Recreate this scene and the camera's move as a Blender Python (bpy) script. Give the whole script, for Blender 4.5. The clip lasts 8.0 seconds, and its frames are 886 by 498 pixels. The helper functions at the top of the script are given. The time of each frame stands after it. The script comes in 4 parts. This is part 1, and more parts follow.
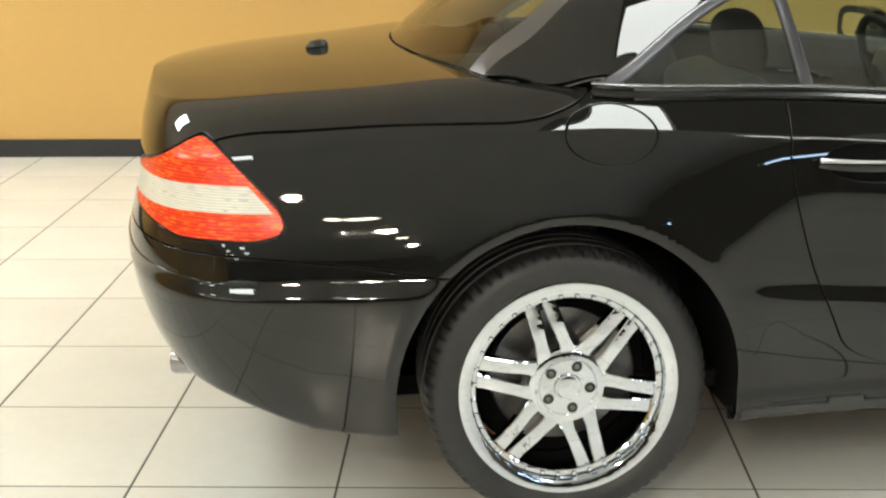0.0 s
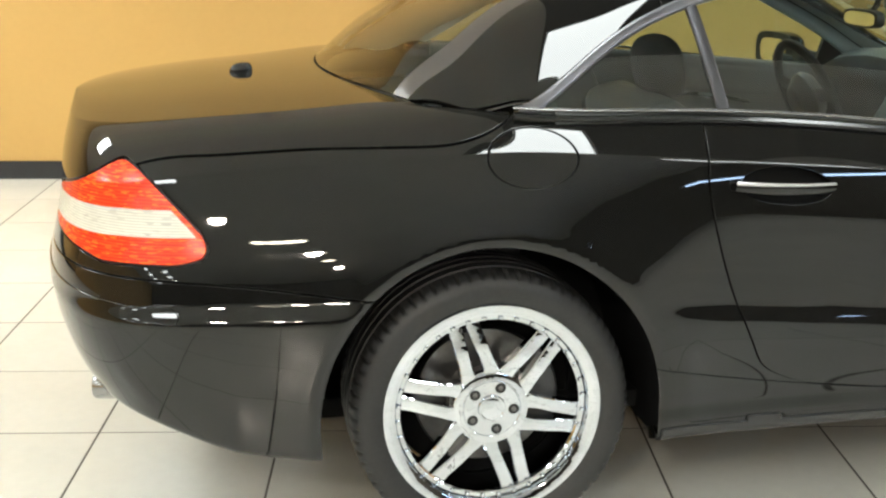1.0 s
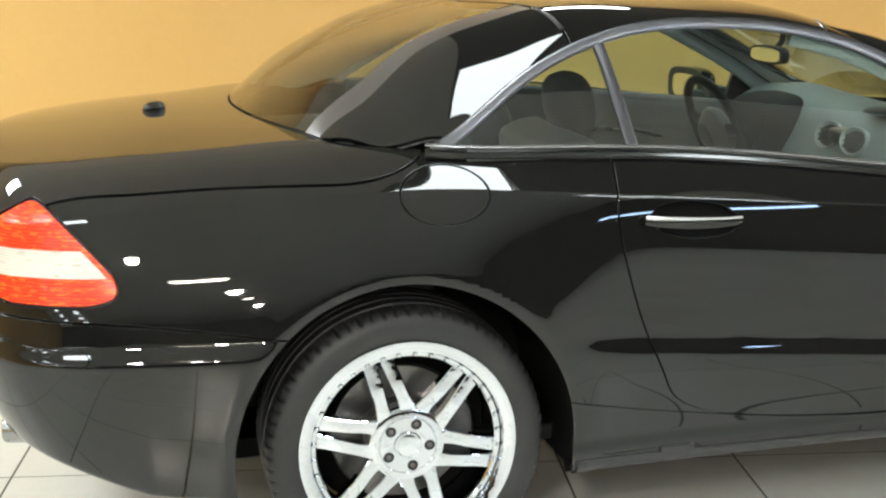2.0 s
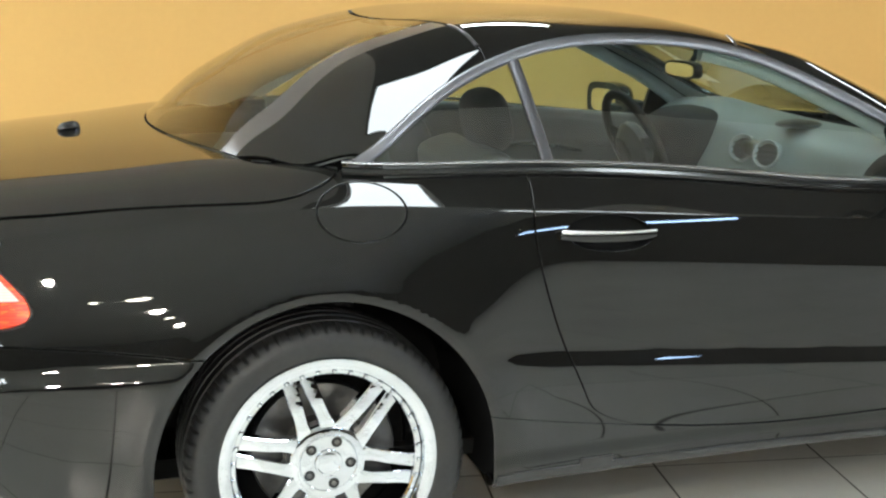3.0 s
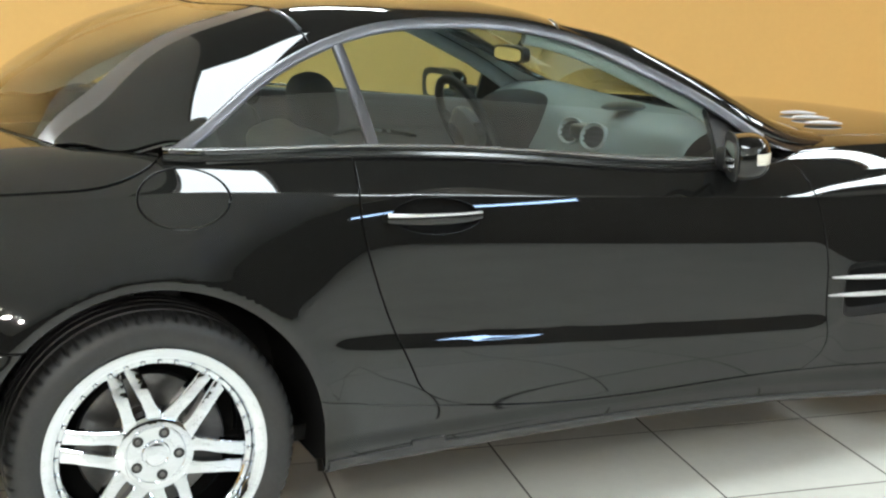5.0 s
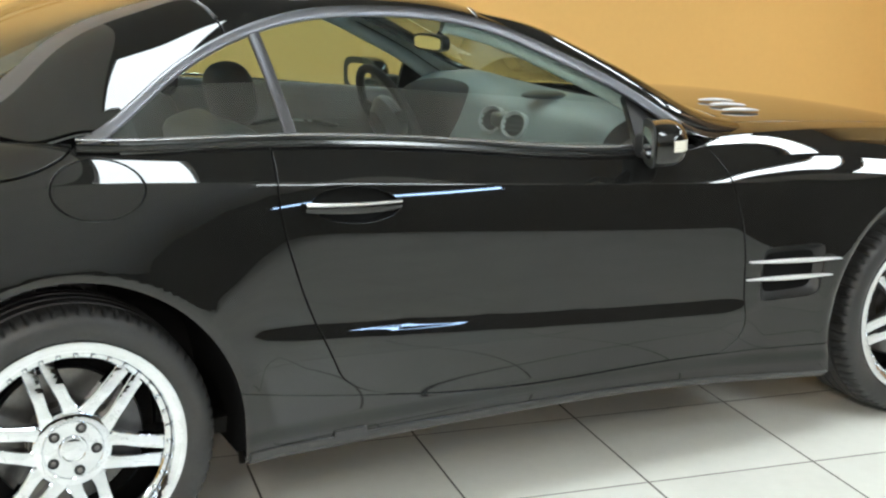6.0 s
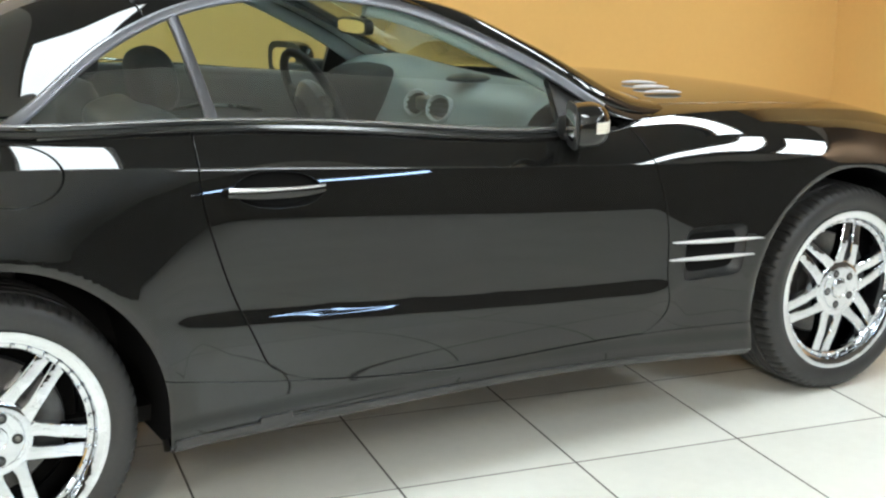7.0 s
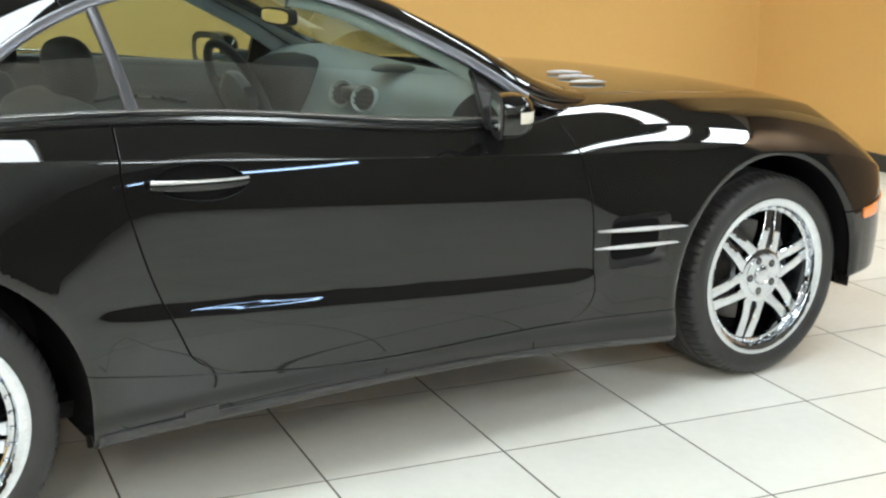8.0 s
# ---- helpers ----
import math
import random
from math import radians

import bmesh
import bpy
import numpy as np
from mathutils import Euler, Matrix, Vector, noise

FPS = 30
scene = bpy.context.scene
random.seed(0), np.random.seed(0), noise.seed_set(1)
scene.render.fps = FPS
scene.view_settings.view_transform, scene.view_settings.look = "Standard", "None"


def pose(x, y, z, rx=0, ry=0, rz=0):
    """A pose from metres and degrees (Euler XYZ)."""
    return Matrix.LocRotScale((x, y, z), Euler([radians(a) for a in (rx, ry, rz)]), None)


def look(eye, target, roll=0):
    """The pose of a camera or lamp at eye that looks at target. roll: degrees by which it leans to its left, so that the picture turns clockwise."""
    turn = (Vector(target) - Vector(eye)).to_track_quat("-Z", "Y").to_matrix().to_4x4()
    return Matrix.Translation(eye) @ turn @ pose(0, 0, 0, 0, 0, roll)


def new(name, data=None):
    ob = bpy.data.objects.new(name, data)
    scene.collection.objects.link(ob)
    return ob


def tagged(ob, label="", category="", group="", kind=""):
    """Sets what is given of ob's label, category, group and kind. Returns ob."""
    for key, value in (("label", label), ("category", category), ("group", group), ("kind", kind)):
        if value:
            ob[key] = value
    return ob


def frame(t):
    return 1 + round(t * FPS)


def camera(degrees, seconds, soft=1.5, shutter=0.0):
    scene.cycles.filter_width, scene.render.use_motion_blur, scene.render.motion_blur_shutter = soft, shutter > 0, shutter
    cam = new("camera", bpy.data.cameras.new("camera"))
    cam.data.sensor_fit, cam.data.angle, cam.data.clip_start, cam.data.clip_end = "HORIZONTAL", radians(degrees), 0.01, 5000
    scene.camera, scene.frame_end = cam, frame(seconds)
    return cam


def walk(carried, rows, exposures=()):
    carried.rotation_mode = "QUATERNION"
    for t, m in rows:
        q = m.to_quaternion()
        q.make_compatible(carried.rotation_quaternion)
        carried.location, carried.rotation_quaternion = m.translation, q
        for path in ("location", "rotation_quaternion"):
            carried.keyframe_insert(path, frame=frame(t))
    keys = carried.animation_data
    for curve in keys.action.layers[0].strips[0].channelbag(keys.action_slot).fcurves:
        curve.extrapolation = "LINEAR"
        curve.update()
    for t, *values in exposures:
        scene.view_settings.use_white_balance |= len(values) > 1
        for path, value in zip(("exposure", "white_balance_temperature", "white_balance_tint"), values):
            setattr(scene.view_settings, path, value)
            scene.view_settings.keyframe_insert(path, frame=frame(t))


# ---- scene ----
cam = camera(37.2, 8.0, soft=2.3)
PATH = [
    (0, (-0.659, -3.57, 1.43), (-0.396, -1.661, 0.895), -0.5),
    (0.5, (-0.66, -3.577, 1.433), (-0.342, -1.673, 0.91), -0.2),
    (1, (-0.649, -3.586, 1.439), (-0.279, -1.687, 0.934), 0.1),
    (1.5, (-0.634, -3.596, 1.445), (-0.207, -1.702, 0.967), 0.2),
    (3, (-0.594, -3.619, 1.453), (-0.012, -1.756, 1.021), -0.0),
    (3.5, (-0.581, -3.629, 1.452), (0.061, -1.785, 1.018), 0.1),
    (4, (-0.563, -3.635, 1.448), (0.135, -1.812, 1.013), 0.1),
    (4.5, (-0.548, -3.641, 1.446), (0.194, -1.837, 1.004), 0.2),
    (6, (-0.511, -3.649, 1.436), (0.371, -1.914, 0.975), 0.3),
    (6.5, (-0.506, -3.653, 1.437), (0.423, -1.946, 0.965), 0.4),
    (7, (-0.492, -3.656, 1.431), (0.477, -1.974, 0.949), 0.3),
    (7.5, (-0.484, -3.659, 1.428), (0.528, -2.005, 0.939), 0.3),
    (8, (-0.476, -3.661, 1.432), (0.579, -2.036, 0.936), 0.5),
]
walk(cam, [(t, look(eye, target, roll)) for t, eye, target, roll in PATH],
     exposures=[(0, 0.30, 6600, 10), (1.0, 0.50, 6400, 10), (3.5, 0.69, 6000, 9), (7, 0.75, 6000, 9), (8, 0.67, 6020, 9)])

# ---- world, lights ----
GRID, TILE = radians(-9.52), 0.5114            # floor grid: turn and size
GX, GY = -1.0225, -0.5105                      # a grid crossing


def room(i, j, z=0.0):
    """A place in tiles along the floor grid."""
    c, s = math.cos(GRID), math.sin(GRID)
    return Vector((GX + TILE * (c * i - s * j), GY + TILE * (s * i + c * j), z))


world = bpy.data.worlds.new("world")
scene.world = world
world.use_nodes = True
world.node_tree.nodes["Background"].inputs[0].default_value = (0.6, 0.7, 0.85, 1)
world.node_tree.nodes["Background"].inputs[1].default_value = 0.3
CEIL_H = 3.8
PANEL_POWER = 42.0
BEAM_POWER = 330.0
WIN_Z, WIN_J = (2.68, 2.87), (-22.0, -12.0)
scene.view_settings.exposure = 0.0

# ---- materials ----


def material(name, colour=(0.5, 0.5, 0.5), rough=0.5, metal=0.0, spec=0.5, coat=0.0, emit=None, power=0.0):
    m = bpy.data.materials.new(name)
    m.use_nodes = True
    b = m.node_tree.nodes["Principled BSDF"]
    b.inputs["Base Color"].default_value = (*colour, 1)
    b.inputs["Roughness"].default_value = rough
    b.inputs["Metallic"].default_value = metal
    b.inputs["Specular IOR Level"].default_value = spec
    b.inputs["Coat Weight"].default_value = coat
    b.inputs["Coat Roughness"].default_value = 0.02
    if emit:
        b.inputs["Emission Color"].default_value = (*emit, 1)
        b.inputs["Emission Strength"].default_value = power
    return m


def vary(m, amount=0.15, scale=6.0, fine=60.0, bump=0.0, rough=0.0, bump_scale=200.0):
    """Two scales of tone in the base colour, a little unevenness of gloss, and fine relief."""
    t = m.node_tree
    b = t.nodes["Principled BSDF"]
    base = tuple(b.inputs["Base Color"].default_value)
    co = t.nodes.new("ShaderNodeTexCoord")
    n1, n2 = t.nodes.new("ShaderNodeTexNoise"), t.nodes.new("ShaderNodeTexNoise")
    n1.inputs["Scale"].default_value, n2.inputs["Scale"].default_value = scale, fine
    n1.inputs["Detail"].default_value = n2.inputs["Detail"].default_value = 4
    mix = t.nodes.new("ShaderNodeMath")
    mix.operation = "MULTIPLY_ADD"
    mix.inputs[1].default_value = 0.6
    half = t.nodes.new("ShaderNodeMath")
    half.operation = "MULTIPLY"
    half.inputs[1].default_value = 0.4
    ramp = t.nodes.new("ShaderNodeMapRange")
    ramp.inputs["From Min"].default_value, ramp.inputs["From Max"].default_value = 0.3, 0.7
    ramp.inputs["To Min"].default_value, ramp.inputs["To Max"].default_value = 1 - amount, 1 + amount
    mul = t.nodes.new("ShaderNodeVectorMath")
    mul.operation = "SCALE"
    mul.inputs[0].default_value = base[:3]
    for n in (n1, n2):
        t.links.new(co.outputs["Object"], n.inputs["Vector"])
    t.links.new(n2.outputs["Fac"], half.inputs[0])
    t.links.new(n1.outputs["Fac"], mix.inputs[0])
    t.links.new(half.outputs[0], mix.inputs[2])
    t.links.new(mix.outputs[0], ramp.inputs["Value"])
    t.links.new(ramp.outputs[0], mul.inputs["Scale"])
    t.links.new(mul.outputs[0], b.inputs["Base Color"])
    if rough:
        r = t.nodes.new("ShaderNodeMapRange")
        base_r = b.inputs["Roughness"].default_value
        r.inputs["To Min"].default_value, r.inputs["To Max"].default_value = max(0.0, base_r - rough), base_r + rough
        t.links.new(n1.outputs["Fac"], r.inputs["Value"])
        t.links.new(r.outputs[0], b.inputs["Roughness"])
    if bump:
        n3 = t.nodes.new("ShaderNodeTexNoise")
        n3.inputs["Scale"].default_value = bump_scale
        bp = t.nodes.new("ShaderNodeBump")
        bp.inputs["Strength"].default_value, bp.inputs["Distance"].default_value = bump, 0.002
        t.links.new(co.outputs["Object"], n3.inputs["Vector"])
        t.links.new(n3.outputs["Fac"], bp.inputs["Height"])
        t.links.new(bp.outputs[0], b.inputs["Normal"])
    return m


def pane_material(name, tint, gloss=1.0):
    """Clear sheet glass: tinted see-through with a mirror sheen by Fresnel."""
    m = bpy.data.materials.new(name)
    m.use_nodes = True
    t = m.node_tree
    t.nodes.clear()
    out, mix = t.nodes.new("ShaderNodeOutputMaterial"), t.nodes.new("ShaderNodeMixShader")
    tr, gl = t.nodes.new("ShaderNodeBsdfTransparent"), t.nodes.new("ShaderNodeBsdfGlossy")
    lw, power, rng = t.nodes.new("ShaderNodeLayerWeight"), t.nodes.new("ShaderNodeMath"), t.nodes.new("ShaderNodeMapRange")
    tr.inputs[0].default_value = (*tint, 1)
    gl.inputs["Roughness"].default_value = 0.0
    gl.inputs["Color"].default_value = (gloss, gloss, gloss, 1)
    lw.inputs["Blend"].default_value = 0.5
    power.operation, power.inputs[1].default_value = "POWER", 5.0
    rng.inputs["To Min"].default_value, rng.inputs["To Max"].default_value = 0.073, 1.0
    t.links.new(lw.outputs["Facing"], power.inputs[0])
    t.links.new(power.outputs[0], rng.inputs["Value"])
    t.links.new(rng.outputs[0], mix.inputs[0])
    t.links.new(tr.outputs[0], mix.inputs[1])
    t.links.new(gl.outputs[0], mix.inputs[2])
    t.links.new(mix.outputs[0], out.inputs[0])
    return m


PAINT = vary(material("black_paint", (0.007, 0.007, 0.0066), 0.022, spec=0.5, coat=0.15), 0.06, 3, 20)
CHROME = material("chrome", (0.80, 0.81, 0.82), 0.03, 1.0)
WHEEL_CHROME = vary(material("wheel_chrome", (0.70, 0.73, 0.775), 0.05, 1.0), 0.04, 9, 60, bump=0.8, bump_scale=26)
SATIN = vary(material("satin_trim", (0.155, 0.155, 0.168), 0.30, 1.0), 0.08, 8, 90, rough=0.05)
SATIN_BRIGHT = vary(material("silver_trim", (0.66, 0.66, 0.67), 0.32, 0.55), 0.06, 8, 90, rough=0.05)
vary_grey = vary(material("caliper_grey", (0.10, 0.10, 0.10), 0.5, 0.6), 0.2, 9, 70)
RUBBER = vary(material("tyre_rubber", (0.026, 0.026, 0.026), 0.45, spec=0.4), 0.25, 9, 120, bump=0.15, rough=0.1)
BLACK = material("black_plastic", (0.012, 0.012, 0.012), 0.45)
DARK = material("dark_liner", (0.006, 0.006, 0.006), 0.85, spec=0.1)
SKIRT_GREY = vary(material("skirt_dull_grey", (0.03, 0.03, 0.03), 0.3), 0.15, 4, 60)
# Black border made grey: the mirrored ceiling's sheen is put into the colour.
FRIT = vary(material("glass_border_sheen", (0.075, 0.068, 0.065), 0.28), 0.1, 5, 50)
PIPE = material("steel_pipe", (0.38, 0.38, 0.38), 0.22, 1.0)
FIN = vary(material("silver_fin", (0.60, 0.60, 0.61), 0.5, 0.1, spec=0.3), 0.05, 8, 90)
POLISHED = vary(material("polished_trim", (0.40, 0.40, 0.41), 0.22, 0.8), 0.05, 8, 90, rough=0.04)
SATIN_DARK = vary(material("dark_satin_trim", (0.075, 0.075, 0.08), 0.36, 0.9), 0.08, 8, 90)
SEAL = material("rubber_seal", (0.008, 0.008, 0.008), 0.16)
DISC = vary(material("brake_iron", (0.16, 0.155, 0.15), 0.35, 1.0), 0.2, 12, 80, rough=0.1)
RED = material("red_lens", (0.80, 0.040, 0.016), 0.22, spec=0.3, coat=0.12, emit=(1.0, 0.05, 0.02), power=0.0)
CLEAR = material("clear_lens", (0.72, 0.68, 0.60), 0.22, spec=0.3, coat=0.12)
def ribbed(m, scale, direction="Z", strength=0.6):
    """Moulded ribs under a lens."""
    t = m.node_tree
    b = t.nodes["Principled BSDF"]
    co, wv, bp = t.nodes.new("ShaderNodeTexCoord"), t.nodes.new("ShaderNodeTexWave"), t.nodes.new("ShaderNodeBump")
    wv.bands_direction = direction
    wv.inputs["Scale"].default_value, wv.inputs["Distortion"].default_value = scale, 0.4
    bp.inputs["Strength"].default_value, bp.inputs["Distance"].default_value = strength, 0.004
    t.links.new(co.outputs["Object"], wv.inputs["Vector"])
    t.links.new(wv.outputs["Fac"], bp.inputs["Height"])
    t.links.new(bp.outputs[0], b.inputs["Normal"])
    base = tuple(b.inputs["Base Color"].default_value)
    ramp, n = t.nodes.new("ShaderNodeMix"), t.nodes.new("ShaderNodeTexNoise")
    ramp.data_type = "RGBA"
    n.inputs["Scale"].default_value = 18
    mul = t.nodes.new("ShaderNodeMath")
    mul.operation = "MULTIPLY"
    t.links.new(co.outputs["Object"], n.inputs["Vector"])
    t.links.new(n.outputs["Fac"], mul.inputs[0])
    t.links.new(wv.outputs["Fac"], mul.inputs[1])
    t.links.new(mul.outputs[0], ramp.inputs[0])
    ramp.inputs[6].default_value = tuple(0.75 * c for c in base[:3]) + (1,)
    ramp.inputs[7].default_value = tuple(min(1, 1.25 * c + 0.04 * (k == 1)) for k, c in enumerate(base[:3])) + (1,)
    t.links.new(ramp.outputs[2], b.inputs["Base Color"])
    return m


ribbed(RED, 46, "Z", 0.06)
ribbed(CLEAR, 55, "Z", 0.12)


def glint_cells(m, scale, glint, share):
    """Random cells of another tone in a lens colour: painted glints of its reflector."""
    t = m.node_tree
    b = t.nodes["Principled BSDF"]
    old = b.inputs["Base Color"].links[0].from_socket
    co, vo, mp = t.nodes.new("ShaderNodeTexCoord"), t.nodes.new("ShaderNodeTexVoronoi"), t.nodes.new("ShaderNodeMapping")
    sep, rng, mix = t.nodes.new("ShaderNodeSeparateColor"), t.nodes.new("ShaderNodeMapRange"), t.nodes.new("ShaderNodeMix")
    mp.inputs["Scale"].default_value = (0.35, 0.35, 1.7)
    vo.inputs["Scale"].default_value = scale
    rng.inputs["From Min"].default_value, rng.inputs["From Max"].default_value = 1 - share, 1.0
    mix.data_type = "RGBA"
    mix.inputs[7].default_value = (*glint, 1)
    t.links.new(co.outputs["Object"], mp.inputs["Vector"])
    t.links.new(mp.outputs[0], vo.inputs["Vector"])
    t.links.new(vo.outputs["Color"], sep.inputs[0])
    t.links.new(sep.outputs[0], rng.inputs["Value"])
    t.links.new(rng.outputs[0], mix.inputs[0])
    t.links.new(old, mix.inputs[6])
    t.links.new(mix.outputs[2], b.inputs["Base Color"])


glint_cells(RED, 170, (1.0, 0.17, 0.02), 0.35)
glint_cells(CLEAR, 150, (0.5, 0.46, 0.40), 0.16)
AMBER = material("amber_lens", (0.75, 0.22, 0.03), 0.1, coat=1.0)
GLASS = pane_material("tinted_glass", (0.68, 0.80, 0.77))
GLASS_REAR = pane_material("rear_glass", (0.50, 0.53, 0.42))
LEATHER = vary(material("grey_leather", (0.038, 0.040, 0.039), 0.45), 0.12, 7, 90, bump=0.25)
LEATHER_DARK = vary(material("dark_leather", (0.007, 0.007, 0.007), 0.65, spec=0.2), 0.2, 7, 90, bump=0.2)
DASH = vary(material("grey_dash", (0.155, 0.178, 0.182), 0.5), 0.1, 6, 80, bump=0.3)
VENT_RIM = vary(material("vent_rim_plastic", (0.30, 0.32, 0.32), 0.35), 0.05, 6, 80)
PILLAR_TRIM = vary(material("pillar_trim_grey", (0.42, 0.44, 0.43), 0.7, spec=0.3), 0.08, 6, 80, bump=0.2)
DOOR_TRIM = vary(material("door_trim_grey", (0.05, 0.053, 0.052), 0.55), 0.1, 6, 80, bump=0.3)
LINING = vary(material("light_lining", (0.74, 0.76, 0.75), 0.8, spec=0.2), 0.08, 6, 80, bump=0.2)
MIRROR = material("mirror_glass", (0.9, 0.9, 0.9), 0.0, 1.0)
WALL = vary(material("orange_paint", (0.60, 0.370, 0.125), 0.75, spec=0.25), 0.03, 0.7, 30, bump=0.1)
# For unseen walls: a dim room's darkness is put into the colour.
WALL_DIM = vary(material("dim_room_taupe", (0.05, 0.041, 0.033), 0.8, spec=0.2), 0.1, 0.8, 30)
# The orange again, darkened: the wall's shade is put into the colour.
WALL_SHADED = vary(material("orange_paint_shaded", (0.30, 0.185, 0.105), 0.75, spec=0.25), 0.05, 0.7, 30)
BASE = vary(material("dark_skirting", (0.022, 0.022, 0.024), 0.5), 0.2, 3, 40)
CEIL = vary(material("ceiling_grey", (0.78, 0.78, 0.76), 0.9, spec=0.1), 0.05, 1, 40)
CEIL_DARK = vary(material("ceiling_dark", (0.15, 0.15, 0.147), 0.9, spec=0.1), 0.1, 1, 40)
GROUT = vary(material("grout", (0.10, 0.09, 0.08), 0.9, spec=0.1), 0.2, 5, 90)
SPOT = material("spot_lamp", (0.9, 0.9, 0.85), 0.5, emit=(1.0, 0.90, 0.68), power=60.0)
LAMP = material("lamp_diffuser", (0.9, 0.9, 0.9), 0.5, emit=(0.95, 1.0, 0.97), power=PANEL_POWER)
LAMP_MAIN = material("main_lamp_diffuser", (0.9, 0.9, 0.9), 0.5, emit=(0.95, 1.0, 0.97), power=13.0)
LAMP_FILL = material("fill_lamp_diffuser", (0.9, 0.9, 0.9), 0.5, emit=(0.95, 1.0, 0.97), power=28.0)
LAMP_FRONT = material("front_lamp_diffuser", (0.9, 0.9, 0.9), 0.5, emit=(0.95, 1.0, 0.97), power=16.0)
LAMP_FAR = material("far_lamp_diffuser", (0.9, 0.9, 0.9), 0.5, emit=(0.95, 1.0, 0.97), power=12.0)

PANE = pane_material("window_pane", (0.95, 0.97, 1.0))
SKYLIGHT = material("daylight", (0.5, 0.6, 0.8), 1.0, emit=(0.55, 0.75, 1.0), power=26.0)


def tile_material():
    m = vary(material("cream_tile", (0.76, 0.755, 0.70), 0.24, spec=0.4), 0.05, 2.2, 25, rough=0.07)
    t = m.node_tree
    b = t.nodes["Principled BSDF"]
    link = b.inputs["Base Color"].links[0].from_socket
    info, rng, mul = t.nodes.new("ShaderNodeObjectInfo"), t.nodes.new("ShaderNodeMapRange"), t.nodes.new("ShaderNodeVectorMath")
    mul.operation = "SCALE"
    rng.inputs["To Min"].default_value, rng.inputs["To Max"].default_value = 0.965, 1.03
    t.links.new(info.outputs["Random"], rng.inputs["Value"])
    t.links.new(link, mul.inputs[0])
    t.links.new(rng.outputs[0], mul.inputs["Scale"])
    t.links.new(mul.outputs[0], b.inputs["Base Color"])
    return m


TILE_MAT = tile_material()

# ---- building helpers ----


def mesh_ob(name, verts, faces, mat, parent=None, label="", normals=None, smooth=True):
    me = bpy.data.meshes.new(name)
    me.from_pydata([tuple(map(float, v)) for v in verts], [], faces)
    me.polygons.foreach_set("use_smooth", [smooth] * len(me.polygons))
    me.materials.append(mat)
    if normals is not None:
        me.normals_split_custom_set_from_vertices([tuple(map(float, n)) for n in normals])
    me.update()
    ob = new(name, me)
    if parent is not None:
        ob.parent = parent
    if label:
        tagged(ob, label)
    return ob


def part(name, bm, mat, parent=None, label="", smooth=True):
    """One bmesh as one mesh object under a thing or a part."""
    bmesh.ops.recalc_face_normals(bm, faces=bm.faces)
    me = bpy.data.meshes.new(name)
    bm.to_mesh(me)
    bm.free()
    if smooth:
        me.polygons.foreach_set("use_smooth", [True] * len(me.polygons))
        me.set_sharp_from_angle(angle=radians(38))
    me.materials.append(mat)
    ob = new(name, me)
    if parent is not None:
        ob.parent = parent
    if label:
        tagged(ob, label)
    return ob


def box(x0, y0, z0, x1, y1, z1, bevel=0.0, m=None):
    bm = bmesh.new()
    bmesh.ops.create_cube(bm, size=1)
    bmesh.ops.transform(bm, matrix=Matrix.Translation(((x0 + x1) / 2, (y0 + y1) / 2, (z0 + z1) / 2)) @ Matrix.Diagonal((x1 - x0, y1 - y0, z1 - z0, 1)), verts=bm.verts)
    if bevel:
        bmesh.ops.bevel(bm, geom=bm.edges[:], offset=bevel, segments=3, profile=0.6, affect="EDGES")
    if m is not None:
        bmesh.ops.transform(bm, matrix=m, verts=bm.verts)
    return bm


def plate(half_y, half_z, x0, x1, m, n=28, power=0.55):
    """A flat plate with a rounded outline, standing across the x axis."""
    bm = bmesh.new()
    rings = []
    for x in (x0, x1):
        ring = []
        for k in range(n):
            c, d = math.cos(2 * math.pi * k / n), math.sin(2 * math.pi * k / n)
            ring.append(bm.verts.new(m @ Vector((x, half_y * math.copysign(abs(c) ** power, c), half_z * math.copysign(abs(d) ** power, d)))))
        rings.append(ring)
    for k in range(n):
        bm.faces.new((rings[0][k], rings[0][(k + 1) % n], rings[1][(k + 1) % n], rings[1][k]))
    bm.faces.new(rings[0])
    bm.faces.new(rings[1])
    return bm


def join(*bms):
    me = bpy.data.meshes.new("joined")
    out = bmesh.new()
    for b in bms:
        b.to_mesh(me)
        out.from_mesh(me)
        b.free()
    bpy.data.meshes.remove(me)
    return out


def lathe(profile, n=64, m=None, closed=False):
    """A profile of (radius, depth) pairs turned round the y axis."""
    bm = bmesh.new()
    rings = []
    for k in range(n):
        a = 2 * math.pi * k / n
        rings.append([bm.verts.new((r * math.cos(a), d, r * math.sin(a))) for r, d in profile])
    cnt = len(profile)
    for k in range(n):
        p, q = rings[k], rings[(k + 1) % n]
        for i in range(cnt if closed else cnt - 1):
            j = (i + 1) % cnt
            bm.faces.new((p[i], p[j], q[j], q[i]))
    bmesh.ops.remove_doubles(bm, verts=bm.verts, dist=1e-5)
    if m is not None:
        bmesh.ops.transform(bm, matrix=m, verts=bm.verts)
    return bm


